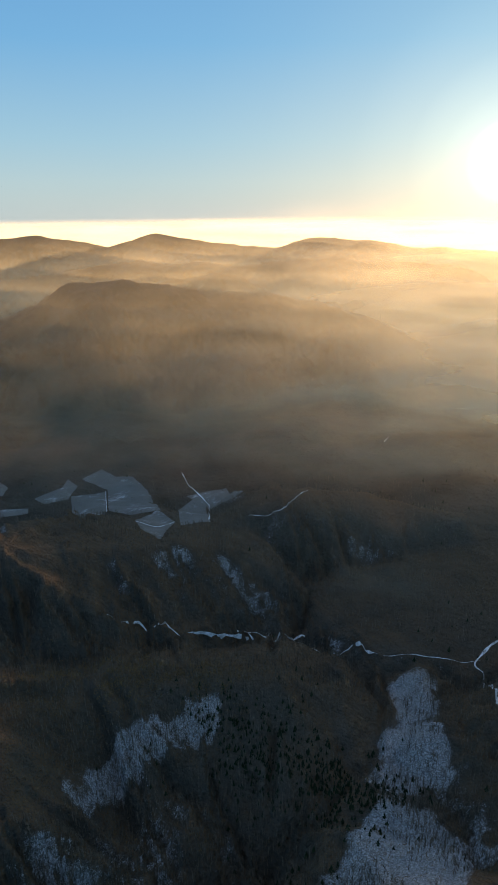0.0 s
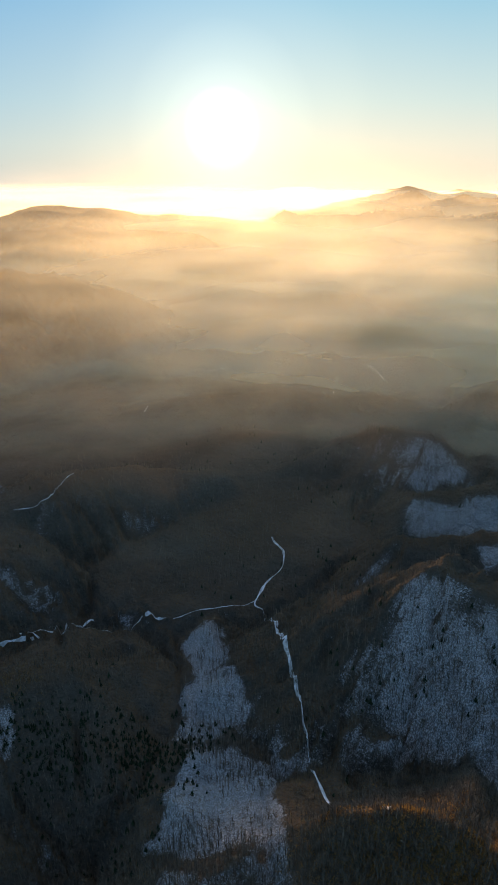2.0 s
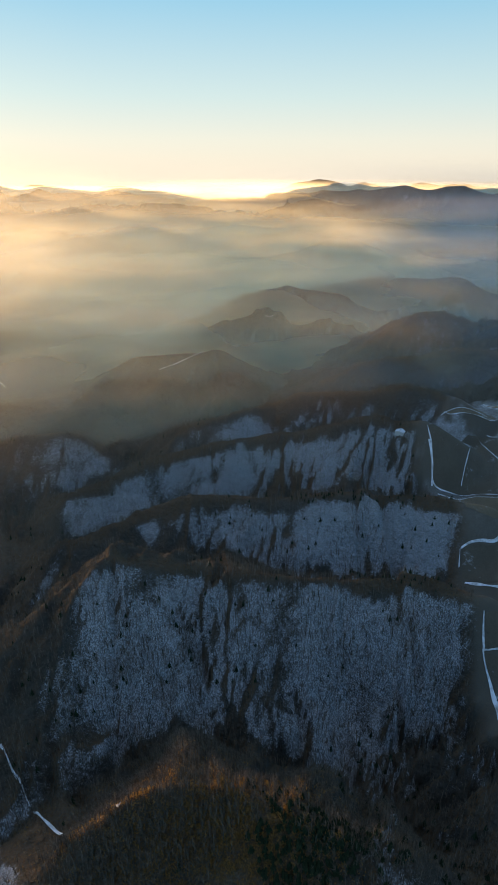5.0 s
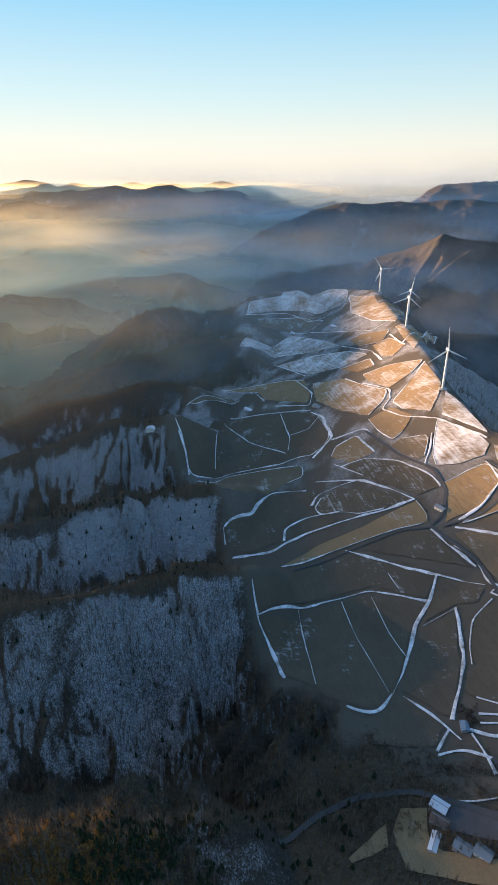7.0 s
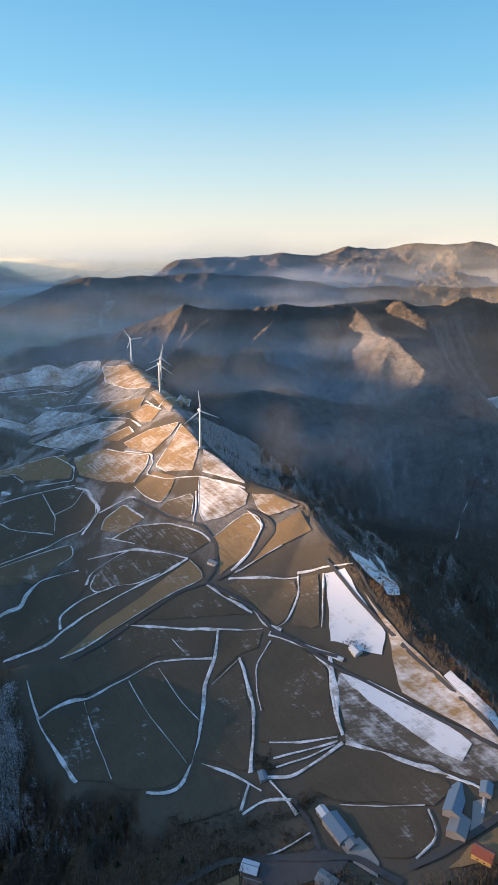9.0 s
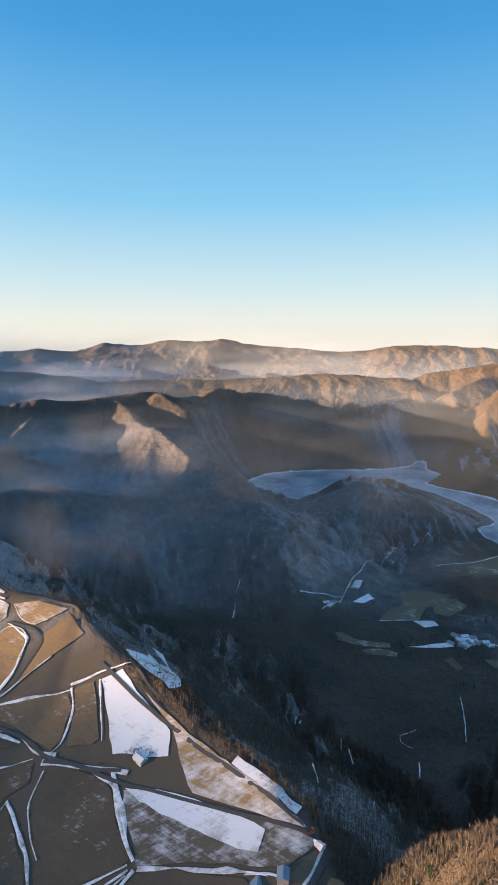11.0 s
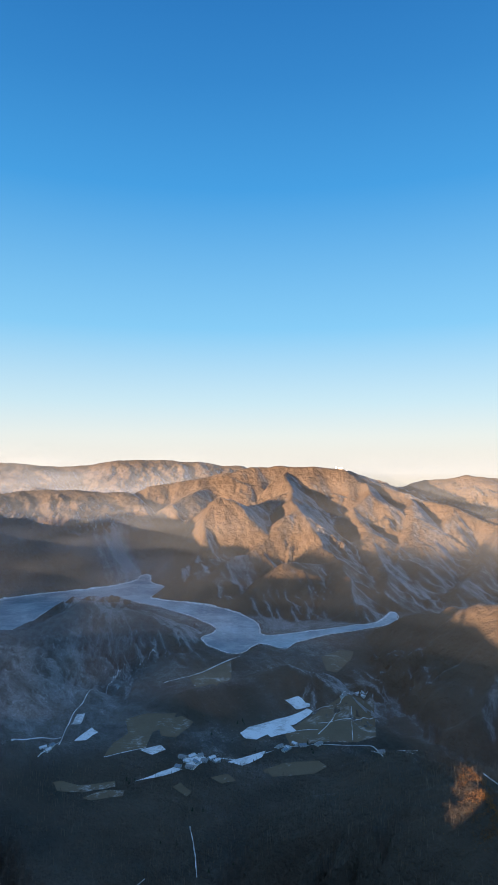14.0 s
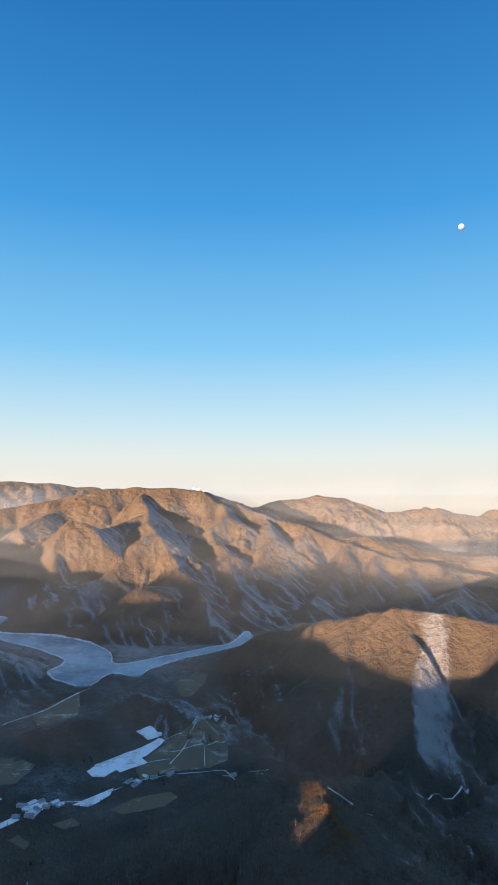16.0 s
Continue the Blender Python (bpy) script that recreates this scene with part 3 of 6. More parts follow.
def relief(x0, x1, y0, y1, cell, sizes):
    """Heights on a square grid: the large forms, then gullies cut by running water, large to small."""
    xs, ys = np.arange(x0, x1 + 1, cell), np.arange(y0, y1 + 1, cell)
    gx, gy = np.meshgrid(xs, ys)
    z, crest, farm = base_height(gx.ravel(), gy.ravel())
    z, crest, farm = z.reshape(gx.shape), crest.reshape(gx.shape), farm.reshape(gx.shape)
    level = np.zeros(gx.shape)
    for radius, line in FLATS:
        for (ax, ay), (bx, by) in zip(line, line[1:]):
            t = np.clip(((gx - ax) * (bx - ax) + (gy - ay) * (by - ay)) / ((bx - ax) ** 2 + (by - ay) ** 2), 0, 1)
            level = np.maximum(level, 1 - step(0.6 * radius, 1.3 * radius, np.hypot(gx - ax - t * (bx - ax), gy - ay - t * (by - ay))))
    wild = (1 - farm) * (1 - 0.9 * level)
    for k, size in enumerate(sizes):
        zy, zx = np.gradient(z, cell)
        steep = np.hypot(zx, zy) + 1e-6
        cut = gullies(gx, gy, -zy / steep, zx / steep, size, 200 + k)
        depth = 0.17 * min(1.0, 0.3 + size / 220) * size * np.clip(steep - 0.06, 0, 0.62) * (0.25 + 0.75 * step(0.1 * size, 0.55 * size, crest)) * wild
        z = z + depth * (cut - 0.15)
    z = z + wild * ((5 - 3 * step(1500, 2500, np.hypot(gx, gy))) * fractal(gx, gy, 60, 3, 21) * (0.3 + 0.7 * step(0, 80, crest)) + 1.2 * fractal(gx, gy, 14, 2, 31) + 17 * (fractal(gx, gy, 230, 4, 55) - 0.25) * step(1200, 2200, np.hypot(gx, gy)))
    return x0, y0, cell, z


def on_grid(grid, x, y):
    x0, y0, cell, z = grid
    u, v = np.clip((x - x0) / cell, 0, z.shape[1] - 1.001), np.clip((y - y0) / cell, 0, z.shape[0] - 1.001)
    i, j = u.astype(int), v.astype(int)
    u, v = u - i, v - j
    return (z[j, i] * (1 - u) + z[j, i + 1] * u) * (1 - v) + (z[j + 1, i] * (1 - u) + z[j + 1, i + 1] * u) * v


GRIDS = {}


def ground_height(x, y):
    """Height of the land over a plan position."""
    if not GRIDS:
        GRIDS["wide"] = relief(-4960, 4960, -4960, 4960, 10, (620, 300, 150))
        GRIDS["near"] = relief(-1000, 1900, -1500, 1500, 4, (620, 300, 150, 75))
    x, y = np.asarray(x, float), np.asarray(y, float)
    inner = step(0, 120, np.minimum(np.minimum(x + 1000, 1900 - x), np.minimum(y + 1500, 1500 - y)))
    z = on_grid(GRIDS["wide"], x, y) * (1 - inner) + on_grid(GRIDS["near"], x, y) * inner
    shore = lake_distance(x, y)
    bank = LAKE - 2.5 + 0.70 * np.clip(shore, -20, None) + 0.0035 * np.clip(shore, 0, None) ** 2
    z = np.minimum(z, bank)
    return np.where(shore > 0, np.maximum(z, LAKE + 0.4 - 0.12 * np.clip(shore - 50, 0, None)), z)


def outline_distance(x, y, line, margin):
    """Distance from a closed outline, negative inside; points far outside count as very far."""
    out = np.full(x.shape, 1e6)
    ox, oy = [p[0] for p in line], [p[1] for p in line]
    i = np.nonzero((x > min(ox) - margin) & (x < max(ox) + margin) & (y > min(oy) - margin) & (y < max(oy) + margin))
    if len(i[0]):
        px, py = x[i], y[i]
        inside, best = np.zeros(len(px), bool), np.full(len(px), 1e12)
        for (ax, ay), (bx, by) in zip(line, line[1:] + line[:1]):
            dx, dy = bx - ax, by - ay
            t = np.clip(((px - ax) * dx + (py - ay) * dy) / (dx * dx + dy * dy), 0, 1)
            best = np.minimum(best, (px - ax - t * dx) ** 2 + (py - ay - t * dy) ** 2)
            inside ^= ((ay > py) != (by > py)) & (px < ax + (py - ay) * dx / (dy if dy else 1e-9))
        out[i] = np.sqrt(best) * np.where(inside, -1, 1)
    return out


def lake_distance(x, y):
    return outline_distance(x, y, SHORE, 1000)


def farm_mask(x, y):
    """1 on the tilled upland, 0 in the woods round it."""
    return 1 - step(-8, 22, outline_distance(x, y, FARM, 60) + 8 * fractal(x, y, 40, 2, 77))


def sheet(name, xs, ys, zs, rows, cols, closed=False):
    """A grid mesh from arrays of rows x cols vertices."""
    me = bpy.data.meshes.new(name)
    co = np.stack([xs, ys, zs], -1).reshape(-1, 3)
    i, j = np.meshgrid(np.arange(rows - 1), np.arange(cols if closed else cols - 1), indexing="ij")
    k = (j + 1) % cols
    quads = np.stack([i * cols + j, i * cols + k, (i + 1) * cols + k, (i + 1) * cols + j], -1).reshape(-1, 4)
    me.vertices.add(len(co))
    me.vertices.foreach_set("co", co.ravel())
    me.loops.add(quads.size)
    me.loops.foreach_set("vertex_index", quads.ravel().astype(np.int32))
    me.polygons.add(len(quads))
    me.polygons.foreach_set("loop_start", np.arange(0, quads.size, 4, dtype=np.int32))
    me.update(calc_edges=True)
    me.polygons.foreach_set("use_smooth", np.ones(len(quads), bool))
    return me


def make_land():
    az = np.radians(np.concatenate([np.arange(-56, 176, 0.2), np.arange(176, 304, 2.0)]))
    r = np.concatenate([[0.5, 9.0], np.geomspace(25, 1580, 320), np.arange(1600, 4935, 11.5)])
    a, d = np.meshgrid(az, r)
    x, y = 12 + d * np.sin(a), -25 + d * np.cos(a)
    z = ground_height(x, y)
    me = sheet("ground", x, y, z, len(r), len(az), True)
    # which way the slopes face: snow stays on those turned from the sun
    za, zr = np.gradient(z, axis=1) / np.gradient(a, axis=1) / d, np.gradient(z, axis=0) / np.gradient(d, axis=0)
    zx, zy = zr * np.sin(a) + za * np.cos(a), zr * np.cos(a) - za * np.sin(a)
    shady = zy / np.sqrt(1 + zx * zx + zy * zy)
    snow = np.clip(0.22 + (0.1 - 0.55 * (1 - step(100, 125, np.degrees(a)))) * step(900, 1500, d) + 0.75 * shady + 0.26 * (1 - 0.45 * step(900, 1500, d)) * fractal(x, y, 300, 5, 41) + 0.06 * step(115, 130, np.degrees(a)) * step(2000, 2500, d), 0.0, 0.60)
    close = 1 - step(900, 1500, d)
    front = close * (1 - step(35, 50, np.degrees(a)))
    snow = snow - 0.28 * front
    # the slopes below the farm turn from the sun and keep their snow, but for the wooded gullies
    hollow = sum(ground_height(x + i, y + j) for i, j in ((32, 0), (-32, 0), (0, 32), (0, -32))) / 4 - z
    broad = (ground_height(x, y + 55) - ground_height(x, y - 55)) / 110
    flank = close * step(12, 20, np.degrees(a)) * (1 - step(80, 92, np.degrees(a))) * step(290, 350, d)
    snow = snow + flank * (0.62 * step(0.0, 0.25, broad) - 0.16 - 0.12 * step(1.0, 9.0, hollow + 4 * fractal(x, y, 40, 3, 47)))
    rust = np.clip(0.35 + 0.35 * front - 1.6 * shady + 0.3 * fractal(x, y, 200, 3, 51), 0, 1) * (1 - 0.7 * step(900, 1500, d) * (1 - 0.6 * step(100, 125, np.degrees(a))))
    for white, brown, radius, line in ZONES:
        best = np.full(x.shape, 1e12)
        for (ax, ay), (bx, by) in zip(line, line[1:]):
            dx, dy = bx - ax, by - ay
            s = np.clip(((x - ax) * dx + (y - ay) * dy) / (dx * dx + dy * dy + 1e-9), 0, 1)
            best = np.minimum(best, (x - ax - s * dx) ** 2 + (y - ay - s * dy) ** 2)
        w = 1 - step(0.6 * radius, 1.25 * radius, np.sqrt(best) + 0.28 * radius * fractal(x, y, radius * 0.7, 5, 91))
        snow, rust = snow + white * w, np.clip(rust + brown * w, 0, 1)
    gully = np.abs(fractal(x, y, 130, 4, 9))
    snow = snow + close * (0.32 * fractal(x, y, 60, 5, 43) - 0.2 * step(0.30, 0.75, gully))
    snow = np.clip(snow, 0, 0.62)
    wooded = step(80, 90, np.degrees(a)) * (1 - step(118, 128, np.degrees(a))) * step(1250, 1450, d) * (1 - step(2250, 2450, d))
    snow = snow - 0.22 * wooded
    thin = 0.46 * wooded + np.clip(1.0 * snow - 0.15, 0, 0.20) * (1 - close) * (1 - 0.8 * (1 - step(55, 85, np.degrees(a))))
    snow = snow * (0.88 + 0.12 * close)
    away = 1 - step(1100, 1500, d) * (1 - step(25, 45, np.degrees(a)))
    snow, thin = snow * away, thin * away
    south = close * step(82, 92, np.degrees(a))
    snow = snow - 0.20 * south
    rust = rust * (1 - 0.65 * step(82, 92, np.degrees(a)) * (1 - step(1450, 1700, d)))
    till = farm_mask(x, y)
    thin = thin * (1 - till) + 0.85 * till * step(640, 950, x) * step(-0.12, 0.3, fractal(x, y, 45, 5, 61))
    snow = snow * (1 - till)
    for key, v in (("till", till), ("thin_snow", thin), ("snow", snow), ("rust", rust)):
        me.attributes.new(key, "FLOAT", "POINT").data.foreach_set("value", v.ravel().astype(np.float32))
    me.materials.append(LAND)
    return tagged(new("ground", me), "wooded winter mountains with patchy snow and brown leafless slopes", "ground", kind="structure")


make_land()

# ---- haze as see-through sheets, denser towards the sun to imitate its glow ----
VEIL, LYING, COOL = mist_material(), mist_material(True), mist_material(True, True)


def haze_sheet(name, radius, top, strength, label, material, az0, az1):
    """A see-through sheet round the place standing in for haze: strength(azimuth, height) gives how much it hides."""
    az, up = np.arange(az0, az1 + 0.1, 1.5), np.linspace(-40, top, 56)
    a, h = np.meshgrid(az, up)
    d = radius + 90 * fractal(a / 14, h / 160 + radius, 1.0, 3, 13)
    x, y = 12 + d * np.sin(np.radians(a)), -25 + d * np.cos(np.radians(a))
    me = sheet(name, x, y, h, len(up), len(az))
    uneven = h + (4 if name == "shading_cloud_sheet" else 55) * fractal(a / 9, h * 0 + radius, 1.0, 3, 19)
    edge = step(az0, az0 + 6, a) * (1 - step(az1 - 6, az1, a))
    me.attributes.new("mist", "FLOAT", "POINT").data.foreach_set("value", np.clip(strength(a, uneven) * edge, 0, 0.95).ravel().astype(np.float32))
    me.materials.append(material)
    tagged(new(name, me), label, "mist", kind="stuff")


# warm-tinted haze sheets over the valley floor: radius, height where they thin out, thickness
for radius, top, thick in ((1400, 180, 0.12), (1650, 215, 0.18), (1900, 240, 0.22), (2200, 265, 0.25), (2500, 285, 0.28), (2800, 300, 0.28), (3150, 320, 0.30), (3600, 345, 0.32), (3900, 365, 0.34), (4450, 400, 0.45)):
    haze_sheet("tinted_haze_sheet", radius, top + 200, lambda a, h: thick * (0.16 + 0.30 * (radius > 2600) + 0.84 * np.exp(-(((a - 14) / 40) ** 2)) + 0.3 * np.exp(-(((a - SUN_AZIMUTH) / 11) ** 2))) * (1 + 0.9 * np.exp(-(((a - 44) / 21) ** 2))) * (1 - step(68, 90, a)) * (1 - step(top - 130, top + 130, h)), "warm-tinted sheet standing in for mist between the ranges", LYING, -66, 110)
# thin haze sheets, coloured golden towards the sun and blue away from it to imitate scattered light
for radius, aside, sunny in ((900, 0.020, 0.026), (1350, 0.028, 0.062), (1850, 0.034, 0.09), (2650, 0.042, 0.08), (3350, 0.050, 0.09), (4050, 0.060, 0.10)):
    haze_sheet("golden_haze_sheet", radius, 760, lambda a, h: (0.5 * aside + 1.35 * sunny * np.exp(-(((a - 2) / 25) ** 2))) * (1 - step(38, 60, a)) * (1 - step(330, 640, h)), "thin gold-tinted sheet standing in for sunlit haze", VEIL, -66, 66)
    haze_sheet("blue_haze_sheet", radius + 60, 700, lambda a, h: 1.5 * aside * step(40, 72, a) * (1 - 0.72 * step(90, 106, a) - 0.13 * step(112, 135, a)) * (1 - step(260, 600, h)), "thin blue-tinted sheet standing in for haze", COOL, 30, 190)
# blue-tinted haze sheets between the ranges away from the sun: radius, height where they thin out, thickness, share
# left to the south-east and south
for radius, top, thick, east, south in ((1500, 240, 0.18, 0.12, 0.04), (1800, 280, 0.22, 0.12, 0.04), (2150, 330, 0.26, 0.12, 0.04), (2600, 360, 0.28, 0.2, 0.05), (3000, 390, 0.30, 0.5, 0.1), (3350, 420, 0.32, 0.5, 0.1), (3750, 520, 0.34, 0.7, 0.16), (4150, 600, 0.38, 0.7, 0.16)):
    haze_sheet("blue_haze_sheet", radius, top + 200, lambda a, h: 1.2 * thick * step(36, 66, a) * (1 - (1 - 0.7 * east) * step(88, 104, a) - 0.7 * (east - south) * step(116, 134, a)) * (1 - step(top - 150, top + 150, h)), "blue-tinted sheet standing in for haze between far ranges", COOL, 20, 190)
# cloud sheet round the far islands, its top and thickness shaped to shade the lower fields
def field_shade(a):
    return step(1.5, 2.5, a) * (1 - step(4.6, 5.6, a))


haze_sheet("shading_cloud_sheet", 4620, 590, lambda a, h: (0.5 + (0.42 - 0.12 * step(7, 11, a)) * step(0.2, 1.8, a) * (1 - 0.8 * step(22, 32, a))) * (1 + 0.5 * step(30, 38, a)) * (1 - step(505 + 18 * field_shade(a), 570 - 42 * step(-1, 2, a) * (1 - step(24, 30, a)) + 17 * field_shade(a), h)) * (1 - step(60, 74, a)), "pale cloud sheet on the skyline, shaped to shade the lower fields", LYING, -66, 84)

# ---- building kit ----
def part(name, bm, material, parent=None, label="", smooth=False):
    """One bmesh as one mesh object, under a thing or a part."""
    me = bpy.data.meshes.new(name)
    bm.normal_update()
    bm.to_mesh(me)
    bm.free()
    if smooth:
        me.polygons.foreach_set("use_smooth", np.ones(len(me.polygons), bool))
    me.materials.append(material)
    ob = new(name, me)
    if parent:
        ob.parent = parent
    return tagged(ob, label)


def box(bm, x0, x1, y0, y1, z0, z1):
    v = [bm.verts.new(p) for p in ((x0, y0, z0), (x1, y0, z0), (x1, y1, z0), (x0, y1, z0), (x0, y0, z1), (x1, y0, z1), (x1, y1, z1), (x0, y1, z1))]
    for q in ((3, 2, 1, 0), (4, 5, 6, 7), (0, 1, 5, 4), (1, 2, 6, 5), (2, 3, 7, 6), (3, 0, 4, 7)):
        bm.faces.new([v[i] for i in q])
    return v


def rounded_box(x0, x1, y0, y1, z0, z1, bevel):
    bm = bmesh.new()
    box(bm, x0, x1, y0, y1, z0, z1)
    bmesh.ops.bevel(bm, geom=bm.edges[:], offset=bevel, segments=2, affect="EDGES", profile=0.5)
    return bm


def rings(profile, sides, squash=1.0):
    """A lathed body from (radius, z) pairs."""
    bm = bmesh.new()
    loops = []
    for radius, z in profile:
        loops.append([bm.verts.new((radius * math.cos(2 * math.pi * k / sides), squash * radius * math.sin(2 * math.pi * k / sides), z)) for k in range(sides)])
    for a, b in zip(loops, loops[1:]):
        for k in range(sides):
            bm.faces.new((a[k], a[(k + 1) % sides], b[(k + 1) % sides], b[k]))
    bm.faces.new(loops[0][::-1])
    bm.faces.new(loops[-1])
    return bm


def high(x, y):
    return float(ground_height(np.array([x]), np.array([y]))[0])


# ---- fields, snow and roads ----
def soil(name, colour, snow=0.0, rows=0.0, patch=0.03):
    """Bare winter soil with clods, harrow rows and thin patches of snow."""
    m, n, l, p = shader(name)
    big, fine = noise_tex(n, l, patch, 5, 0.6), noise_tex(n, l, 0.5, 4, 0.7)
    c = blend(n, l, big, tuple(v * 0.72 for v in colour), tuple(v * 1.22 for v in colour))
    c = blend(n, l, ramp(n, l, fine, (0.4, 0.0), (0.75, 0.6)), c, tuple(v * 0.6 for v in colour))
    height_source = fine
    turn = n.new("ShaderNodeMapping")
    turn.inputs["Rotation"].default_value = (0, 0, 0.9)
    l.new(n.new("ShaderNodeTexCoord").outputs["Object"], turn.inputs[0])
    streaks = noise_tex(n, l, 0.30, 4, 0.6, turn.outputs[0], (1, 0.045, 1))
    c = blend(n, l, ramp(n, l, streaks, (0.42, 0.0), (0.68, 0.25 + rows)), c, tuple(v * 0.55 for v in colour))
    if snow:
        mix = blend(n, l, 0.35, noise_tex(n, l, patch * 0.55, 6, 0.62), noise_tex(n, l, 0.28, 4, 0.7, stretch=(1, 0.25, 1)))
        mix = blend(n, l, 0.22 + 0.3 * rows, mix, streaks)
        c = blend(n, l, ramp(n, l, mix, (0.60 - 0.3 * snow, 0.0), (0.80 - 0.30 * snow, 0.92)), c, (0.84, 0.86, 0.89))
    l.new(c, p.inputs["Base Color"])
    p.inputs["Roughness"].default_value = 0.92
    p.inputs["Specular IOR Level"].default_value = 0.15
    h = node(n, "Bump", Strength=0.5, Distance=0.5)
    l.new(height_source, h.inputs["Height"])
    l.new(h.outputs[0], p.inputs["Normal"])
    return m


SOILS = {
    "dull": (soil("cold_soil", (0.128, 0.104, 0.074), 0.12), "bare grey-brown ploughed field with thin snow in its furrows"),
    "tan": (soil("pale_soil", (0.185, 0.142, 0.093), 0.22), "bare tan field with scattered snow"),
    # the gold soils carry the low sun's warmth in their base colour
    "gold": (soil("sun_tinted_soil", (0.30, 0.205, 0.112), 0.18), "golden-brown field with low sunlight put into its soil colour"),
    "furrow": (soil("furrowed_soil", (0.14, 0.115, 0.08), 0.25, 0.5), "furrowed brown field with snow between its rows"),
    "furrow_gold": (soil("furrowed_sun_tinted_soil", (0.36, 0.24, 0.125), 0.24, 0.5), "furrowed field with sunlit gold in its colour and a rim of snow"),
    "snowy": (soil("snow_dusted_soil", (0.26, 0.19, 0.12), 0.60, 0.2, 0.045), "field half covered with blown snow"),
    "snowy_gold": (soil("snow_dusted_sun_tinted_soil", (0.36, 0.24, 0.125), 0.38, 0.2, 0.04), "field with sunlit gold in its colour and broad patches of snow"),
    "stubble": (soil("stubble_soil", (0.15, 0.128, 0.098), 0.40, 0.0, 0.06), "dark stubble field with white streaks of snow"),
    "snow": (soil("lying_snow", (0.24, 0.20, 0.15), 1.20, 0.0, 0.03), "smooth white snow field"),
    "drift": (soil("drifted_snow", (0.17, 0.145, 0.11), 0.98, 0.0, 0.045), "white snow drift on a slope"),
    "frost": (soil("frosted_soil", (0.19, 0.178, 0.162), 0.2, 0.0), "pale frosted clearing in the woods"),
    "lot": (plain("dark_asphalt", (0.075, 0.075, 0.078), 0.85, 0, 0.15, 0.3, 0.2), "dark asphalt yard between village houses"),
    "apron": (plain("pale_concrete", (0.30, 0.29, 0.27), 0.9, 0, 0.15, 0.2, 0.2), "pale concrete apron beside the barns"),
    "scrub": (soil("dry_grass", (0.40, 0.27, 0.14), 0.55, 0.0, 0.08), "verge of dry grass with thin snow"),
}
PLOTS, RIMS = [], []


def lay(bm, lift):
    """Sets a flat outline down on the ground, cut fine enough to follow it."""
    for _ in range(6):
        long = [e for e in bm.edges if e.calc_length() > 13]
        if not long:
            break
        bmesh.ops.subdivide_edges(bm, edges=long, cuts=1)
        bmesh.ops.triangulate(bm, faces=bm.faces[:])
    co = np.array([v.co[:2] for v in bm.verts])
    z = ground_height(co[:, 0], co[:, 1])
    for v, h in zip(bm.verts, z):
        v.co.z = h + lift
    bm.normal_update()
    for f in bm.faces:
        if f.normal.z < 0:
            f.normal_flip()


def field(kind, outline):
    material, label = SOILS[kind]
    PLOTS.append(outline)
    # worn, uneven edges
    pts = []
    for (ax, ay), (bx, by) in zip(outline, outline[1:] + outline[:1]):
        n = max(1, int(math.hypot(bx - ax, by - ay) / 9))
        for k in range(n):
            x, y = ax + (bx - ax) * k / n, ay + (by - ay) * k / n
            j = noise.noise_vector((x * 0.06, y * 0.06, 3))
            pts.append((x + 2.2 * j.x, y + 2.2 * j.y, 0))
    bm = bmesh.new()
    f = bm.faces.new([bm.verts.new(p) for p in pts])
    bmesh.ops.triangulate(bm, faces=[f])
    lay(bm, 1.3 if kind in ("drift", "scrub") else 0.8)
    if outline[0][0] > 690 and -60 < outline[0][1] < 960 and kind not in ("drift", "scrub", "snow"):
        RIMS.append(outline)
    name = {"drift": "snow_drift", "scrub": "grass_verge", "snow": "snow_field", "frost": "clearing", "lot": "yard", "apron": "yard"}.get(kind, "field")
    ob = part(name, bm, material, smooth=True)
    return tagged(ob, label, name.replace("_", " "), "village yards" if name == "yard" else "highland fields")


def strip(name, width, line, lift, crown, material, ragged):
    """A band laid along a line on the ground, with uneven edges."""
    pts = []
    for (ax, ay), (bx, by) in zip(line, line[1:]):
        n = max(1, int(math.hypot(bx - ax, by - ay) / 5))
        pts += [(ax + (bx - ax) * k / n, ay + (by - ay) * k / n) for k in range(n)]
    pts.append(line[-1])
    pts = np.array(pts, float)
    for _ in range(3):
        pts[1:-1] = 0.25 * pts[:-2] + 0.5 * pts[1:-1] + 0.25 * pts[2:]
    way = np.gradient(pts, axis=0)
    side = np.stack([-way[:, 1], way[:, 0]], -1) / (np.hypot(way[:, 0], way[:, 1])[:, None] + 1e-9)
    k = np.arange(len(pts))
    wa = width / 2 * np.clip(1 + ragged * (0.8 * value_noise(k * 0.35, k * 0 + pts[0, 0], 3) + 0.9 * value_noise(k * 0.11, k * 0 + pts[0, 1], 5)), 0.12, 3)
    wb = width / 2 * np.clip(1 + ragged * (0.8 * value_noise(k * 0.35, k * 0 + pts[0, 1], 7) + 0.9 * value_noise(k * 0.13, k * 0 + pts[0, 0], 9)), 0.12, 3)
    rows = [pts - side * wa[:, None], pts - side * wa[:, None] * 0.5, pts, pts + side * wb[:, None] * 0.5, pts + side * wb[:, None]]
    xy = np.stack(rows, 1)
    z = ground_height(xy[..., 0], xy[..., 1]) + lift
    z += crown * np.array([-0.4, 0.8, 1.0, 0.8, -0.4])[None]
    me = sheet(name, xy[..., 0], xy[..., 1], z, len(pts), 5)
    me.materials.append(material)
    return new(name, me)


SNOW = soil("packed_snow", (0.24, 0.21, 0.17), 0.82, 0.0, 0.12)
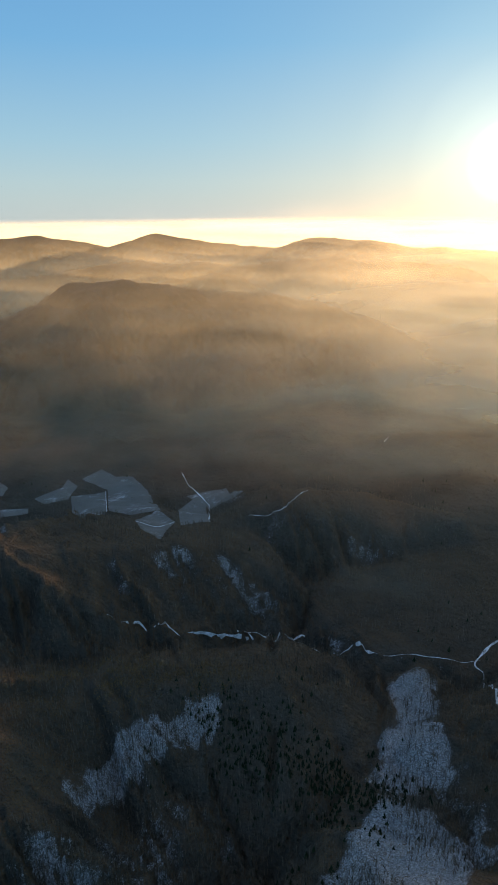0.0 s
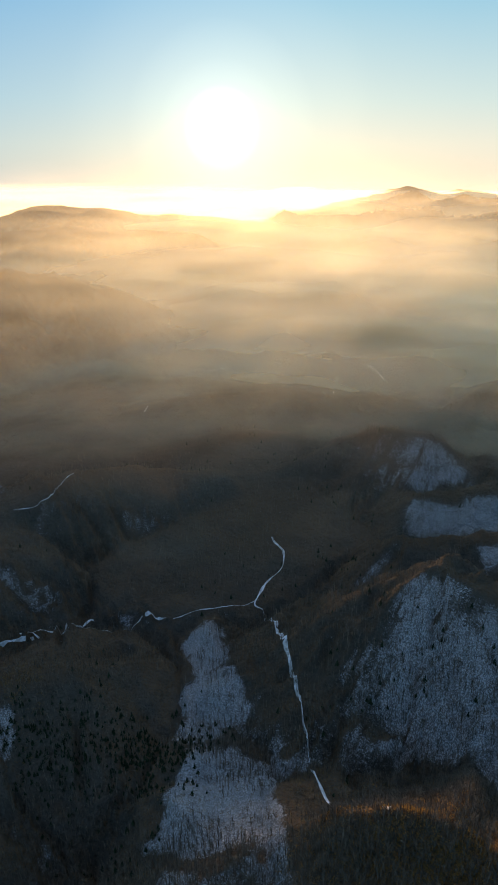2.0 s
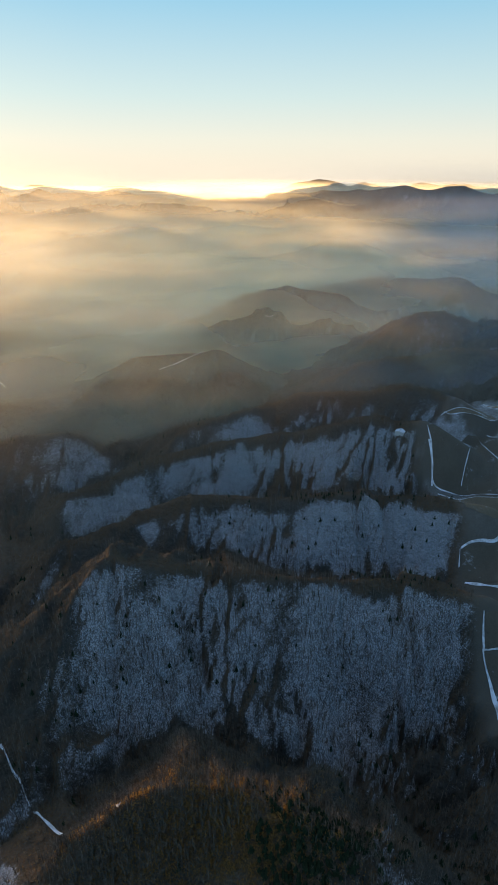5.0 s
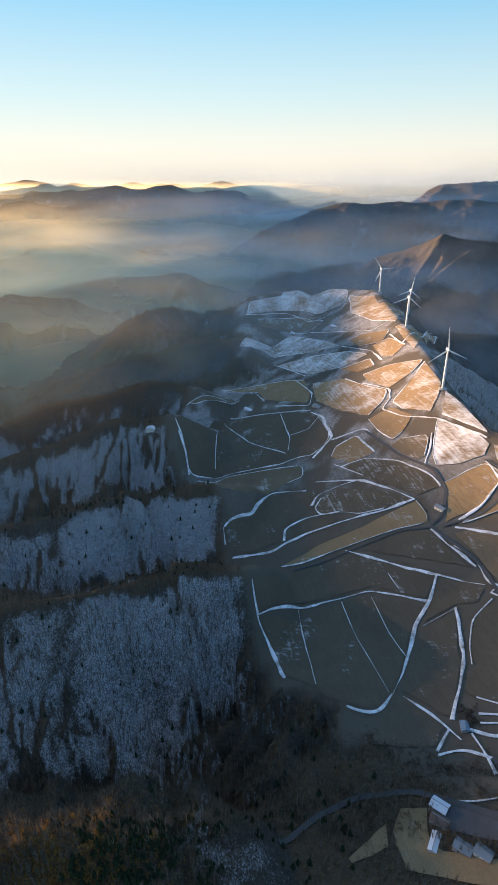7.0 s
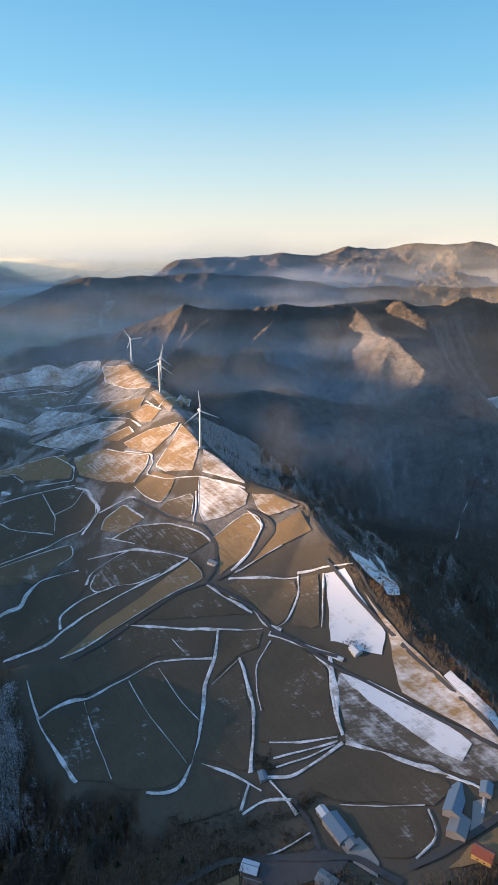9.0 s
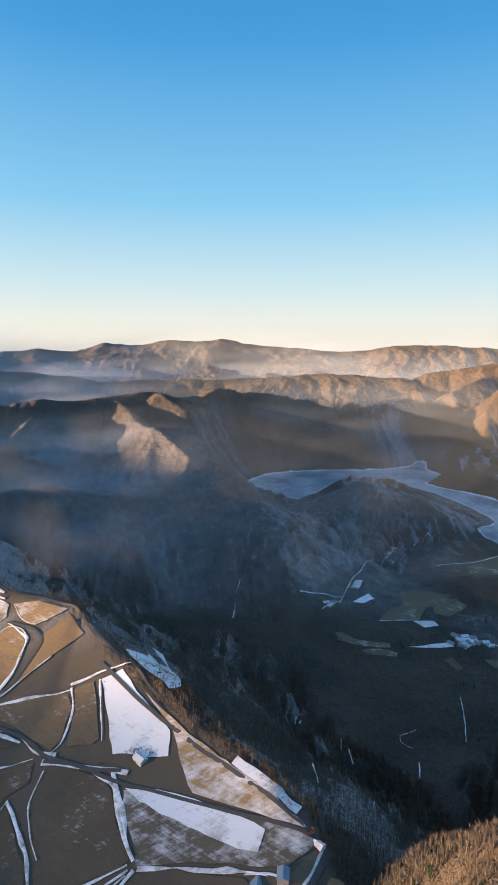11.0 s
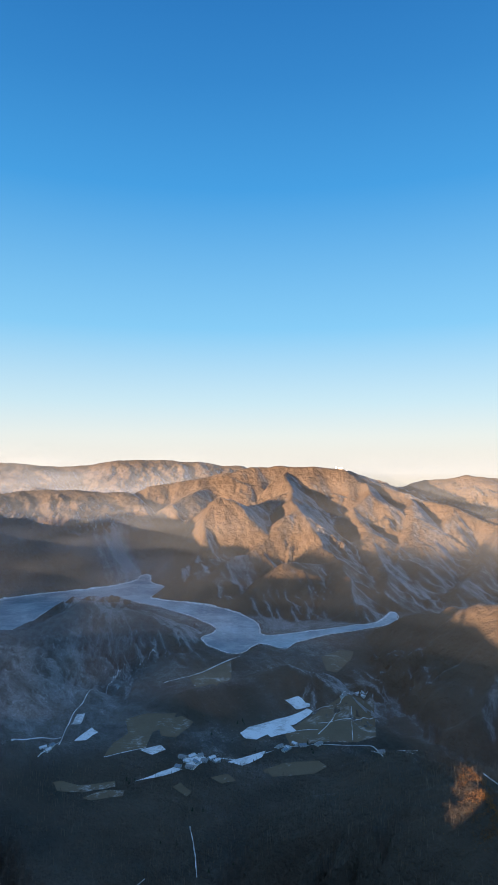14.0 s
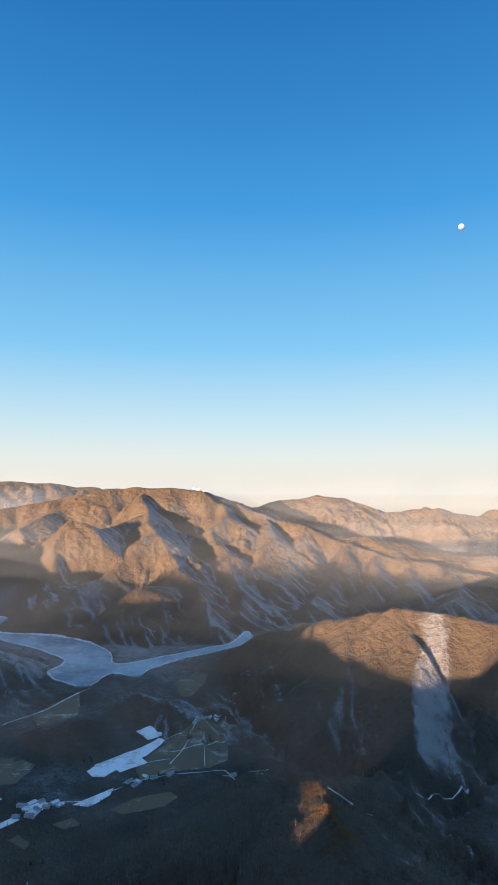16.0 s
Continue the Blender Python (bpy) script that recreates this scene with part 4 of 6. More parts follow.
ASPHALT = plain("worn_asphalt", (0.075, 0.075, 0.075), 0.85, 0, 0.2, 0.25, 0.2)


BANKS = []


def snow_bank(width, line):
    BANKS.append((width, line))
    ob = strip("snow_bank", width * 0.34, line, 1.0, 0.25, SNOW, 0.95)
    return tagged(ob, "bank of drifted snow along a field edge", "snow bank", "snow banks between the fields")


def farm_road(width, line):
    ob = strip("road", width * 0.72, line, 1.35, 0.05, ASPHALT, 0.06)
    return tagged(ob, "narrow grey farm road between snowy verges", "road", kind="structure")


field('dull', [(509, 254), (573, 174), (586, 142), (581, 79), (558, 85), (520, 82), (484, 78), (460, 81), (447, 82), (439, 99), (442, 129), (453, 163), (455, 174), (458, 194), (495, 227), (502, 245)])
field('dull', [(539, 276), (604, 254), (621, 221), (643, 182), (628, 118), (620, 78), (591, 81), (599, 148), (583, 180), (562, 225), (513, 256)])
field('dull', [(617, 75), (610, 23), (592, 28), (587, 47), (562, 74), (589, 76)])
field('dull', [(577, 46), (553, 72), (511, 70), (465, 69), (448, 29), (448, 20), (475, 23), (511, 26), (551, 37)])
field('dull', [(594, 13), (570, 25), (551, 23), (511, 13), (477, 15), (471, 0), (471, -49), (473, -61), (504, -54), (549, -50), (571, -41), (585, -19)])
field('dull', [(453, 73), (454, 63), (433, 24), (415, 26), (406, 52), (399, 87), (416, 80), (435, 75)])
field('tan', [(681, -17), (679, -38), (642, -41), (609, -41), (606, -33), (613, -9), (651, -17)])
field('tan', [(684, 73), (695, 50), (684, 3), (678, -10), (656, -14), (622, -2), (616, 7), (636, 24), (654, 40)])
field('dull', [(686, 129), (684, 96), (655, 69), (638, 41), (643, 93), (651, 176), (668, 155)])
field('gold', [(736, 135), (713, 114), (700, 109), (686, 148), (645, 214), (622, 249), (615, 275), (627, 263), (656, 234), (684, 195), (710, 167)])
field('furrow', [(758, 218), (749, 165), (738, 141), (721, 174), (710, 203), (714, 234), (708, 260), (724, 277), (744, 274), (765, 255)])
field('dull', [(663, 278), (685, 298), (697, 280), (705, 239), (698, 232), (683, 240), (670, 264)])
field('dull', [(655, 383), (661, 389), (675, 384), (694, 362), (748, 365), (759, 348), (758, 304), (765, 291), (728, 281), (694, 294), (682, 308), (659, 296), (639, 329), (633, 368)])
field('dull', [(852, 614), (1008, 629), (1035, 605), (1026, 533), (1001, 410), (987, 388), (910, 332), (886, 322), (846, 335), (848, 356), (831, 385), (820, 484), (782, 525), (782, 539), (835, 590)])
field('tan', [(777, 521), (811, 479), (821, 381), (823, 341), (796, 327), (783, 349), (764, 365), (721, 386), (707, 424)])
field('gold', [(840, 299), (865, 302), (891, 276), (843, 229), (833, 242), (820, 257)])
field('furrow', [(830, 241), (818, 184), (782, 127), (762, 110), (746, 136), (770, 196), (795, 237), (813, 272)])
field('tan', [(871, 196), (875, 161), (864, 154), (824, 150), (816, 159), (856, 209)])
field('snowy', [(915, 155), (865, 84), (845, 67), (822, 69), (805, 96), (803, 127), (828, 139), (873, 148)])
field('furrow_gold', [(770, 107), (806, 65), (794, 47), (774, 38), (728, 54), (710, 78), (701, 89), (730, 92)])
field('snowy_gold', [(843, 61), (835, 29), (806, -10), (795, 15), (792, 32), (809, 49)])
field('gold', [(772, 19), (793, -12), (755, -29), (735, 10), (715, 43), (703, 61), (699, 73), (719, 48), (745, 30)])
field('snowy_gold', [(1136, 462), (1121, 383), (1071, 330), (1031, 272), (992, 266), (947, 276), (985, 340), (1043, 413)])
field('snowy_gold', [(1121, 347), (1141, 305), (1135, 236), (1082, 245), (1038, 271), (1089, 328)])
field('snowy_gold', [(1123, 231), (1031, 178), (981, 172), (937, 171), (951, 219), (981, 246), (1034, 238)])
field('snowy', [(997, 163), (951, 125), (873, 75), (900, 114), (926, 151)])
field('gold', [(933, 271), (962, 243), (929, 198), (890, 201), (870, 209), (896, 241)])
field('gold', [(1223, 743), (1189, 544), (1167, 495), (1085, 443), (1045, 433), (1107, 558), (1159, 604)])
field('tan', [(1016, 698), (1057, 680), (1157, 675), (1136, 648), (1100, 644), (1014, 686)])
field('snowy', [(1362, 771), (1407, 772), (1558, 713), (1391, 529), (1331, 479), (1342, 555), (1396, 701)])
field('snowy', [(1310, 630), (1311, 551), (1279, 440), (1229, 376), (1188, 423), (1191, 489), (1247, 567)])
field('gold', [(1180, 419), (1200, 360), (1156, 337), (1141, 366)])
field('snowy', [(1588, 875), (1641, 892), (1706, 815), (2225, 922), (1821, 643), (1751, 624), (1692, 688), (1649, 786), (1603, 857)])
field('tan', [(1584, 837), (1656, 701), (1612, 636), (1548, 641), (1579, 723), (1566, 810)])
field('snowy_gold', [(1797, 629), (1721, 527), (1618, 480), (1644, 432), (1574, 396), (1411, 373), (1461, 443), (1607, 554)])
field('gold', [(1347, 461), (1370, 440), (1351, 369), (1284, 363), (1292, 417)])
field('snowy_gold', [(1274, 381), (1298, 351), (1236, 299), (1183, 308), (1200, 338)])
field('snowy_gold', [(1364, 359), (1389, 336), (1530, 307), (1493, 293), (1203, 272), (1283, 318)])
field('stubble', [(545, -63), (530, -91), (497, -130), (457, -173), (427, -209), (420, -200), (413, -178), (431, -144), (452, -104), (465, -67), (493, -65), (526, -59)])
field('dull', [(458, -66), (443, -103), (419, -145), (411, -150), (399, -132), (407, -80), (408, -61), (425, -32), (433, -29), (450, -45)])
field('dull', [(404, -61), (400, -98), (397, -125), (382, -130), (370, -130), (361, -109), (363, -91), (383, -73)])
field('tan', [(407, -178), (420, -206), (409, -208), (387, -176), (386, -166), (398, -173)])
field('gold', [(401, -211), (407, -225), (355, -212), (354, -135), (373, -162), (388, -192)])
field('snow', [(678, -48), (682, -71), (640, -88), (587, -112), (560, -106), (571, -85), (585, -60), (587, -54)])
field('drift', [(546, -64), (529, -91), (496, -130), (458, -164), (448, -171), (434, -161), (443, -146), (466, -125), (496, -98), (524, -74)])
field('drift', [(717, -77), (792, -123), (764, -144), (641, -132), (636, -119), (664, -102), (699, -83)])
field('drift', [(527, -168), (488, -190), (457, -208), (452, -201), (483, -181), (522, -161)])
field('scrub', [(645, -92), (592, -120), (527, -157), (455, -197), (433, -209), (441, -198), (475, -157), (510, -121), (555, -116), (590, -114)])
field('frost', [(325, 2126), (366, 2126), (355, 2087)])
field('frost', [(969, 1923), (1006, 1827), (1028, 1786), (959, 1817)])
field('tan', [(1277, -776), (1267, -826), (1209, -870), (1177, -832), (1172, -782), (1124, -737), (1156, -657), (1187, -695), (1201, -739)])
field('tan', [(997, -1017), (1017, -1150), (1005, -1217), (1020, -1368), (857, -1163), (869, -1112), (924, -1048), (954, -992)])
field('tan', [(920, -878), (914, -936), (876, -995), (852, -993), (848, -948), (889, -880)])
field('tan', [(1139, -543), (1136, -559), (1100, -577), (1064, -633), (1049, -625), (1079, -566), (1105, -536)])
field('tan', [(1058, -562), (1056, -604), (1029, -632), (1017, -622), (1042, -572)])
field('tan', [(1408, -1046), (1425, -1120), (1410, -1204), (1316, -1126), (1211, -992), (1342, -1018)])
field('tan', [(1276, -1448), (1285, -1548), (1251, -1574), (1217, -1519), (1174, -1406), (1199, -1386)])
field('tan', [(948, -770), (942, -808), (915, -807), (922, -778)])
field('tan', [(975, -702), (974, -721), (940, -721), (936, -707)])
field('tan', [(1217, -826), (1191, -874), (1155, -881), (1121, -809), (1145, -787)])
field('drift', [(1065, -943), (1073, -975), (1047, -1067), (1036, -1131), (1023, -1137), (1009, -1066), (1021, -1006), (1018, -951), (1037, -935)])
field('drift', [(1087, -1106), (1073, -1141), (1031, -1146), (1051, -1108)])
field('drift', [(1125, -723), (1111, -765), (1088, -764), (1090, -730)])
field('drift', [(1037, -656), (1029, -684), (1022, -741), (1005, -746), (1011, -706)])
field('drift', [(978, -838), (979, -885), (972, -935), (957, -913), (953, -855)])
field('drift', [(1308, -656), (1326, -679), (1321, -697), (1300, -677)])
field('drift', [(1253, -638), (1281, -694), (1254, -695), (1239, -659)])
field('drift', [(1033, -765), (1035, -808), (1008, -809), (990, -760)])
field('drift', [(1038, -987), (1011, -1050), (988, -1045), (1006, -983)])
snow_bank(6, [(1250, -602), (1327, -665), (1398, -738), (1582, -942), (1596, -1094)])
snow_bank(9, [(1409, -966), (1408, -1046), (1416, -1155), (1420, -1250)])
snow_bank(7, [(1030, -1145), (991, -1201), (1066, -1334), (1029, -1356)])
snow_bank(5, [(945, -1071), (973, -1159), (991, -1192)])
snow_bank(6, [(972, -959), (917, -1041), (836, -1125), (801, -1106), (651, -1003)])
snow_bank(7, [(1390, -398), (1353, -377), (1238, -342)])
snow_bank(7, [(1279, -515), (1279, -574), (1272, -618)])
snow_bank(6, [(1232, -550), (1249, -588), (1261, -611)])
snow_bank(5, [(812, -543), (808, -512), (778, -496), (765, -509)])
snow_bank(6, [(824, -417), (699, -369), (694, -374)])
snow_bank(5, [(732, -500), (695, -480)])
snow_bank(4, [(868, -665), (804, -630), (752, -596)])
snow_bank(6, [(820, -321), (867, -364)])
snow_bank(6, [(1017, -809), (974, -865), (963, -950)])
snow_bank(6, [(1156, -657), (1140, -697), (1124, -737)])
snow_bank(5, [(997, -1017), (982, -1056), (959, -1086)])
snow_bank(4, [(963, -1207), (881, -1111)])
snow_bank(4, [(979, -1108), (918, -1233)])
snow_bank(5, [(448, -1197), (430, -1247)])
snow_bank(4, [(430, -1247), (409, -1263), (386, -1332)])
snow_bank(4, [(451, -867), (420, -894), (398, -902)])
snow_bank(5, [(825, -1103), (795, -1113)])
snow_bank(5, [(790, -1146), (759, -1176)])
field('frost', [(-896, 1029), (-894, 1102), (-835, 1078), (-797, 1094), (-729, 1053), (-592, 894), (-623, 852), (-711, 883), (-806, 1006)])
field('frost', [(-854, 937), (-802, 996), (-711, 875), (-644, 704)])
field('frost', [(-919, 894), (-903, 967), (-925, 1013), (-879, 993), (-850, 923), (-876, 881)])
field('frost', [(-956, 831), (-898, 853), (-880, 834), (-928, 804)])
field('frost', [(-1067, 942), (-1023, 924), (-1003, 887), (-1009, 885)])
field('frost', [(-602, 822), (-597, 891), (-543, 865), (-477, 713), (-532, 746)])
field('frost', [(-614, 993), (-610, 1062), (-570, 1039), (-471, 865), (-497, 809)])
field('frost', [(-633, 1063), (-561, 1121), (-471, 1017), (-507, 1010), (-592, 1041)])
snow_bank(7, [(-710, 1178), (-656, 1117), (-588, 1060), (-564, 1041)])
snow_bank(6, [(-564, 1041), (-469, 863)])
snow_bank(4, [(-803, 995), (-710, 876)])
snow_bank(7, [(-595, 812), (-550, 816), (-543, 865)])
snow_bank(6, [(-432, 509), (-415, 545), (-371, 558)])
snow_bank(4, [(-371, 558), (-322, 594), (-290, 635)])
snow_bank(4, [(-306, 631), (-266, 660), (-230, 708)])
snow_bank(6, [(-166, 701), (-124, 689)])
snow_bank(4, [(-291, 637), (-157, 691)])
snow_bank(4, [(-124, 689), (-28, 713), (15, 731)])
snow_bank(2.75, [(-284, 1527), (-281, 1568)])
snow_bank(4, [(-409, 906), (-353, 934), (-331, 1017)])
snow_bank(3.85, [(-148, 1930), (-81, 1977)])
snow_bank(3.85, [(251, 1759), (295, 1880)])
snow_bank(3.3, [(425, 2052), (446, 1968), (442, 1892)])
snow_bank(4.95, [(341, 2204), (383, 2265)])
snow_bank(3.3, [(518, 1759), (534, 1721)])
snow_bank(3.85, [(839, 1445), (889, 1440), (1156, 1638)])
snow_bank(3.85, [(991, 2057), (1050, 2133)])
snow_bank(2.75, [(1290, 1662), (1385, 1644)])
field('lot', [(364, 13), (371, -44), (363, -67), (351, -59), (346, -27), (345, -6), (347, 9)])
field('apron', [(372, -59), (380, -74), (360, -87), (350, -86), (360, -69)])
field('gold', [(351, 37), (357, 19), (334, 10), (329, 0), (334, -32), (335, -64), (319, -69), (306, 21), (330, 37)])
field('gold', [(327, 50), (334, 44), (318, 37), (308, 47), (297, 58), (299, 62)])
field('apron', [(400, -162), (403, -174), (380, -164), (379, -156)])
snow_bank(6, [(539, 278), (524, 268), (511, 255)])
snow_bank(8, [(511, 255), (501, 246), (492, 227), (455, 192)])
snow_bank(7, [(511, 255), (557, 223), (578, 175), (593, 144), (587, 79)])
snow_bank(8, [(622, 77), (585, 77), (556, 83), (516, 77), (473, 76), (459, 77)])
snow_bank(10, [(459, 77), (437, 81), (433, 97), (436, 115)])
snow_bank(8, [(459, 67), (441, 28), (426, 7)])
snow_bank(6, [(433, 20), (410, 24)])
snow_bank(10, [(583, 46), (551, 34), (511, 23), (475, 19), (444, 18)])
snow_bank(3, [(582, 46), (556, 74)])
snow_bank(3, [(597, 13), (571, 27), (536, 22), (511, 15)])
snow_bank(8, [(648, 199), (634, 134), (622, 75), (615, 24)])
snow_bank(10, [(666, 70), (647, 39), (618, 20), (610, 1)])
snow_bank(8, [(578, -32), (555, -55), (511, -55), (471, -64)])
snow_bank(12, [(608, 15), (590, -19), (572, -50), (562, -67)])
snow_bank(6, [(684, -14), (656, -16), (617, -4), (612, 11)])
snow_bank(6, [(679, -46), (642, -45), (605, -44)])
snow_bank(6, [(694, 75), (689, 39), (682, -13)])
snow_bank(10, [(688, -13), (689, -42), (686, -81)])
snow_bank(8, [(877, 154), (836, 146), (800, 143)])
snow_bank(11, [(689, 103), (661, 69), (641, 38)])
snow_bank(9, [(1079, 333), (1031, 267), (996, 254), (960, 257), (931, 214), (914, 153), (859, 73)])
snow_bank(9, [(885, 317), (907, 266), (889, 251)])
snow_bank(9, [(1000, 403), (974, 370), (893, 319), (839, 330)])
snow_bank(6, [(1042, 609), (1034, 524), (1007, 406)])
snow_bank(8, [(835, 593), (807, 561), (778, 536)])
snow_bank(4, [(1019, 610), (927, 501), (862, 389)])
snow_bank(3, [(983, 602), (821, 509)])
snow_bank(4, [(1019, 479), (920, 410), (870, 389)])
snow_bank(3, [(926, 412), (935, 382), (978, 379)])
snow_bank(9, [(661, 393), (677, 388), (696, 365), (760, 368), (763, 306)])
snow_bank(6, [(660, 394), (642, 379)])
snow_bank(10, [(626, 358), (639, 302), (657, 286), (671, 269), (692, 230), (705, 202), (717, 173), (739, 138)])
snow_bank(8, [(659, 292), (684, 305), (703, 282), (708, 262), (714, 234)])
snow_bank(8, [(729, 282), (751, 283), (774, 250), (780, 225)])
snow_bank(8, [(781, 299), (780, 226), (752, 166), (739, 138)])
snow_bank(4, [(820, 285), (790, 228)])
snow_bank(8, [(1585, 879), (1645, 769), (1640, 640)])
snow_bank(8, [(1574, 720), (1455, 534), (1379, 417), (1431, 390)])
snow_bank(8, [(1321, 469), (1244, 374), (1175, 327)])
snow_bank(8, [(1317, 642), (1191, 503)])
snow_bank(8, [(1321, 358), (1246, 310), (1507, 290)])
snow_bank(2.5, [(553, 221), (454, 155)])
snow_bank(2, [(584, 141), (511, 79)])
snow_bank(2, [(573, 174), (460, 81)])
snow_bank(2, [(619, 133), (599, 114)])
snow_bank(6, [(1218, 741), (1155, 607), (1100, 557)])
snow_bank(6, [(1188, 529), (1084, 438), (1029, 421), (1062, 512)])
snow_bank(4, [(1006, 698), (1056, 682), (1137, 641)])
snow_bank(5, [(1795, 624), (1679, 610), (1660, 703)])
snow_bank(10, [(810, 65), (774, 38), (731, 52), (705, 73)])
snow_bank(6, [(473, 4), (469, -20), (471, -59)])
snow_bank(5, [(456, -1), (460, -30), (466, -59)])
snow_bank(5, [(447, -4), (452, -31), (462, -57)])
snow_bank(8, [(439, 7), (435, -18), (448, -41), (463, -64)])
snow_bank(9, [(407, 22), (419, 4), (416, -20)])
snow_bank(6, [(370, -2), (372, -15), (386, -36)])
snow_bank(11, [(569, -52), (526, -57), (472, -63)])
snow_bank(13, [(462, -66), (448, -103), (424, -147), (414, -163)])
snow_bank(5, [(407, -60), (401, -98), (399, -126)])
snow_bank(10, [(396, -128), (374, -133), (361, -114)])
snow_bank(12, [(419, -211), (404, -200), (389, -178)])
snow_bank(7, [(421, -146), (409, -175), (390, -168)])
snow_bank(8, [(435, 0), (417, -15), (402, -25)])
snow_bank(9, [(40, 894), (58, 847), (58, 818), (30, 783), (5, 717), (22, 714), (43, 540), (53, 471)])
snow_bank(5, [(53, 471), (60, 374), (69, 324), (86, 290), (95, 271)])
snow_bank(3.85, [(416, 2051), (448, 1931)])
snow_bank(3.85, [(287, 1886), (239, 1637)])
snow_bank(2.75, [(14, 2152), (114, 2218)])
snow_bank(4.4, [(757, 1456), (837, 1444)])
snow_bank(3.3, [(1129, 1894), (1186, 1840)])
snow_bank(4, [(572, -264), (518, -248)])
snow_bank(4, [(364, -970), (332, -975)])
snow_bank(4, [(321, -978), (309, -1007)])
for k, outline in enumerate(RIMS):
    n = len(outline)
    start = (k * 3) % n
    snow_bank(4 + k % 3 * 1.5, [outline[(start + j) % n] for j in range(max(3, n * 2 // 3))])
farm_road(6, [(703, -47), (639, -83), (582, -119), (522, -156), (447, -199), (428, -213)])
farm_road(5, [(607, 14), (589, -22), (550, -64), (509, -111), (470, -156), (439, -197), (427, -212)])
farm_road(7, [(492, -240), (447, -222), (420, -218), (397, -194), (376, -158), (362, -130), (355, -109)])
farm_road(6, [(899, 263), (830, 187), (793, 127), (755, 101), (711, 95), (695, 105)])
farm_road(5, [(693, 104), (669, 70), (641, 31), (612, 14), (581, -32), (567, -61)])
farm_road(7, [(288, 116), (319, 97), (342, 76), (368, 34), (368, -11), (363, -45), (365, -71), (351, -91), (345, -103)])
farm_road(5, [(812, 66), (786, 31), (762, 20), (715, 50), (694, 90)])
farm_road(5, [(416, -20), (394, -36), (370, -43)])
farm_road(4, [(610, 256), (626, 223), (658, 179), (685, 140), (692, 104)])
farm_road(4, [(1124, 215), (1011, 154), (865, 66), (839, 22), (802, -20), (749, -41), (692, -80), (634, -104)])


# ---- the frozen lake ----
def ice_material():
    m, n, l, p = shader("lake_ice")
    big, fine = noise_tex(n, l, 0.006, 6, 0.6), noise_tex(n, l, 0.05, 5, 0.7)
    c = blend(n, l, ramp(n, l, big, (0.38, 0.0), (0.62, 1.0)), (0.13, 0.19, 0.23), (0.36, 0.43, 0.47))
    c = blend(n, l, ramp(n, l, fine, (0.52, 0.0), (0.7, 0.5)), c, (0.60, 0.68, 0.75))
    l.new(c, p.inputs["Base Color"])
    p.inputs["Roughness"].default_value = 0.45
    return m


bm = bmesh.new()
f = bm.faces.new([bm.verts.new((x, y, LAKE)) for x, y in SHORE])
bmesh.ops.triangulate(bm, faces=[f])
bm.normal_update()
for f in bm.faces:
    if f.normal.z < 0:
        f.normal_flip()
tagged(part("water", bm, ice_material()), "frozen reservoir with grey-blue ice dusted by snow", "lake", kind="structure")
shore_line = [*SHORE, SHORE[0]]
for a in range(0, len(SHORE), 24):
    tagged(strip("shore_ice", 11, shore_line[a:a + 25], 2.0, 1.0, SNOW, 0.6), "white rim of snow along the lake shore", "shore ice", "lake shore rims")

# ---- wind turbines ----
WHITE = plain("turbine_paint", (0.80, 0.80, 0.79), 0.4, 0, 0.3, 0.05)
GREY = plain("turbine_grey", (0.45, 0.46, 0.47), 0.5, 0, 0.4, 0.1)
CONCRETE = plain("concrete", (0.40, 0.39, 0.37), 0.85, 0, 0.4, 0.2, 0.3)


def turbine_blade(length):
    bm = bmesh.new()
    loops = []
    for s in np.linspace(0, 1, 14):
        chord = 1.9 if s < 0.05 else (3.1 - 2.5 * ((s - 0.2) / 0.8) ** 0.85 if s > 0.2 else 1.9 + 1.2 * (s - 0.05) / 0.15)
        deep = 1.7 * (1 - s) ** 1.5 + 0.18
        twist = radians(16 * (1 - s) ** 2)
        loop = []
        for k in range(10):
            a = 2 * math.pi * k / 10
            u, v = chord * (0.5 * math.cos(a) - 0.12), deep * 0.5 * math.sin(a) * (0.65 + 0.35 * math.cos(a))
            loop.append(bm.verts.new((u * math.cos(twist) - v * math.sin(twist), u * math.sin(twist) + v * math.cos(twist) - 1.2 * s * s, 1.0 + s * (length - 1.0))))
        loops.append(loop)
    for a, b in zip(loops, loops[1:]):
        for k in range(10):
            bm.faces.new((a[k], a[(k + 1) % 10], b[(k + 1) % 10], b[k]))
    bm.faces.new(loops[0][::-1])
    bm.faces.new(loops[-1])
    return bm


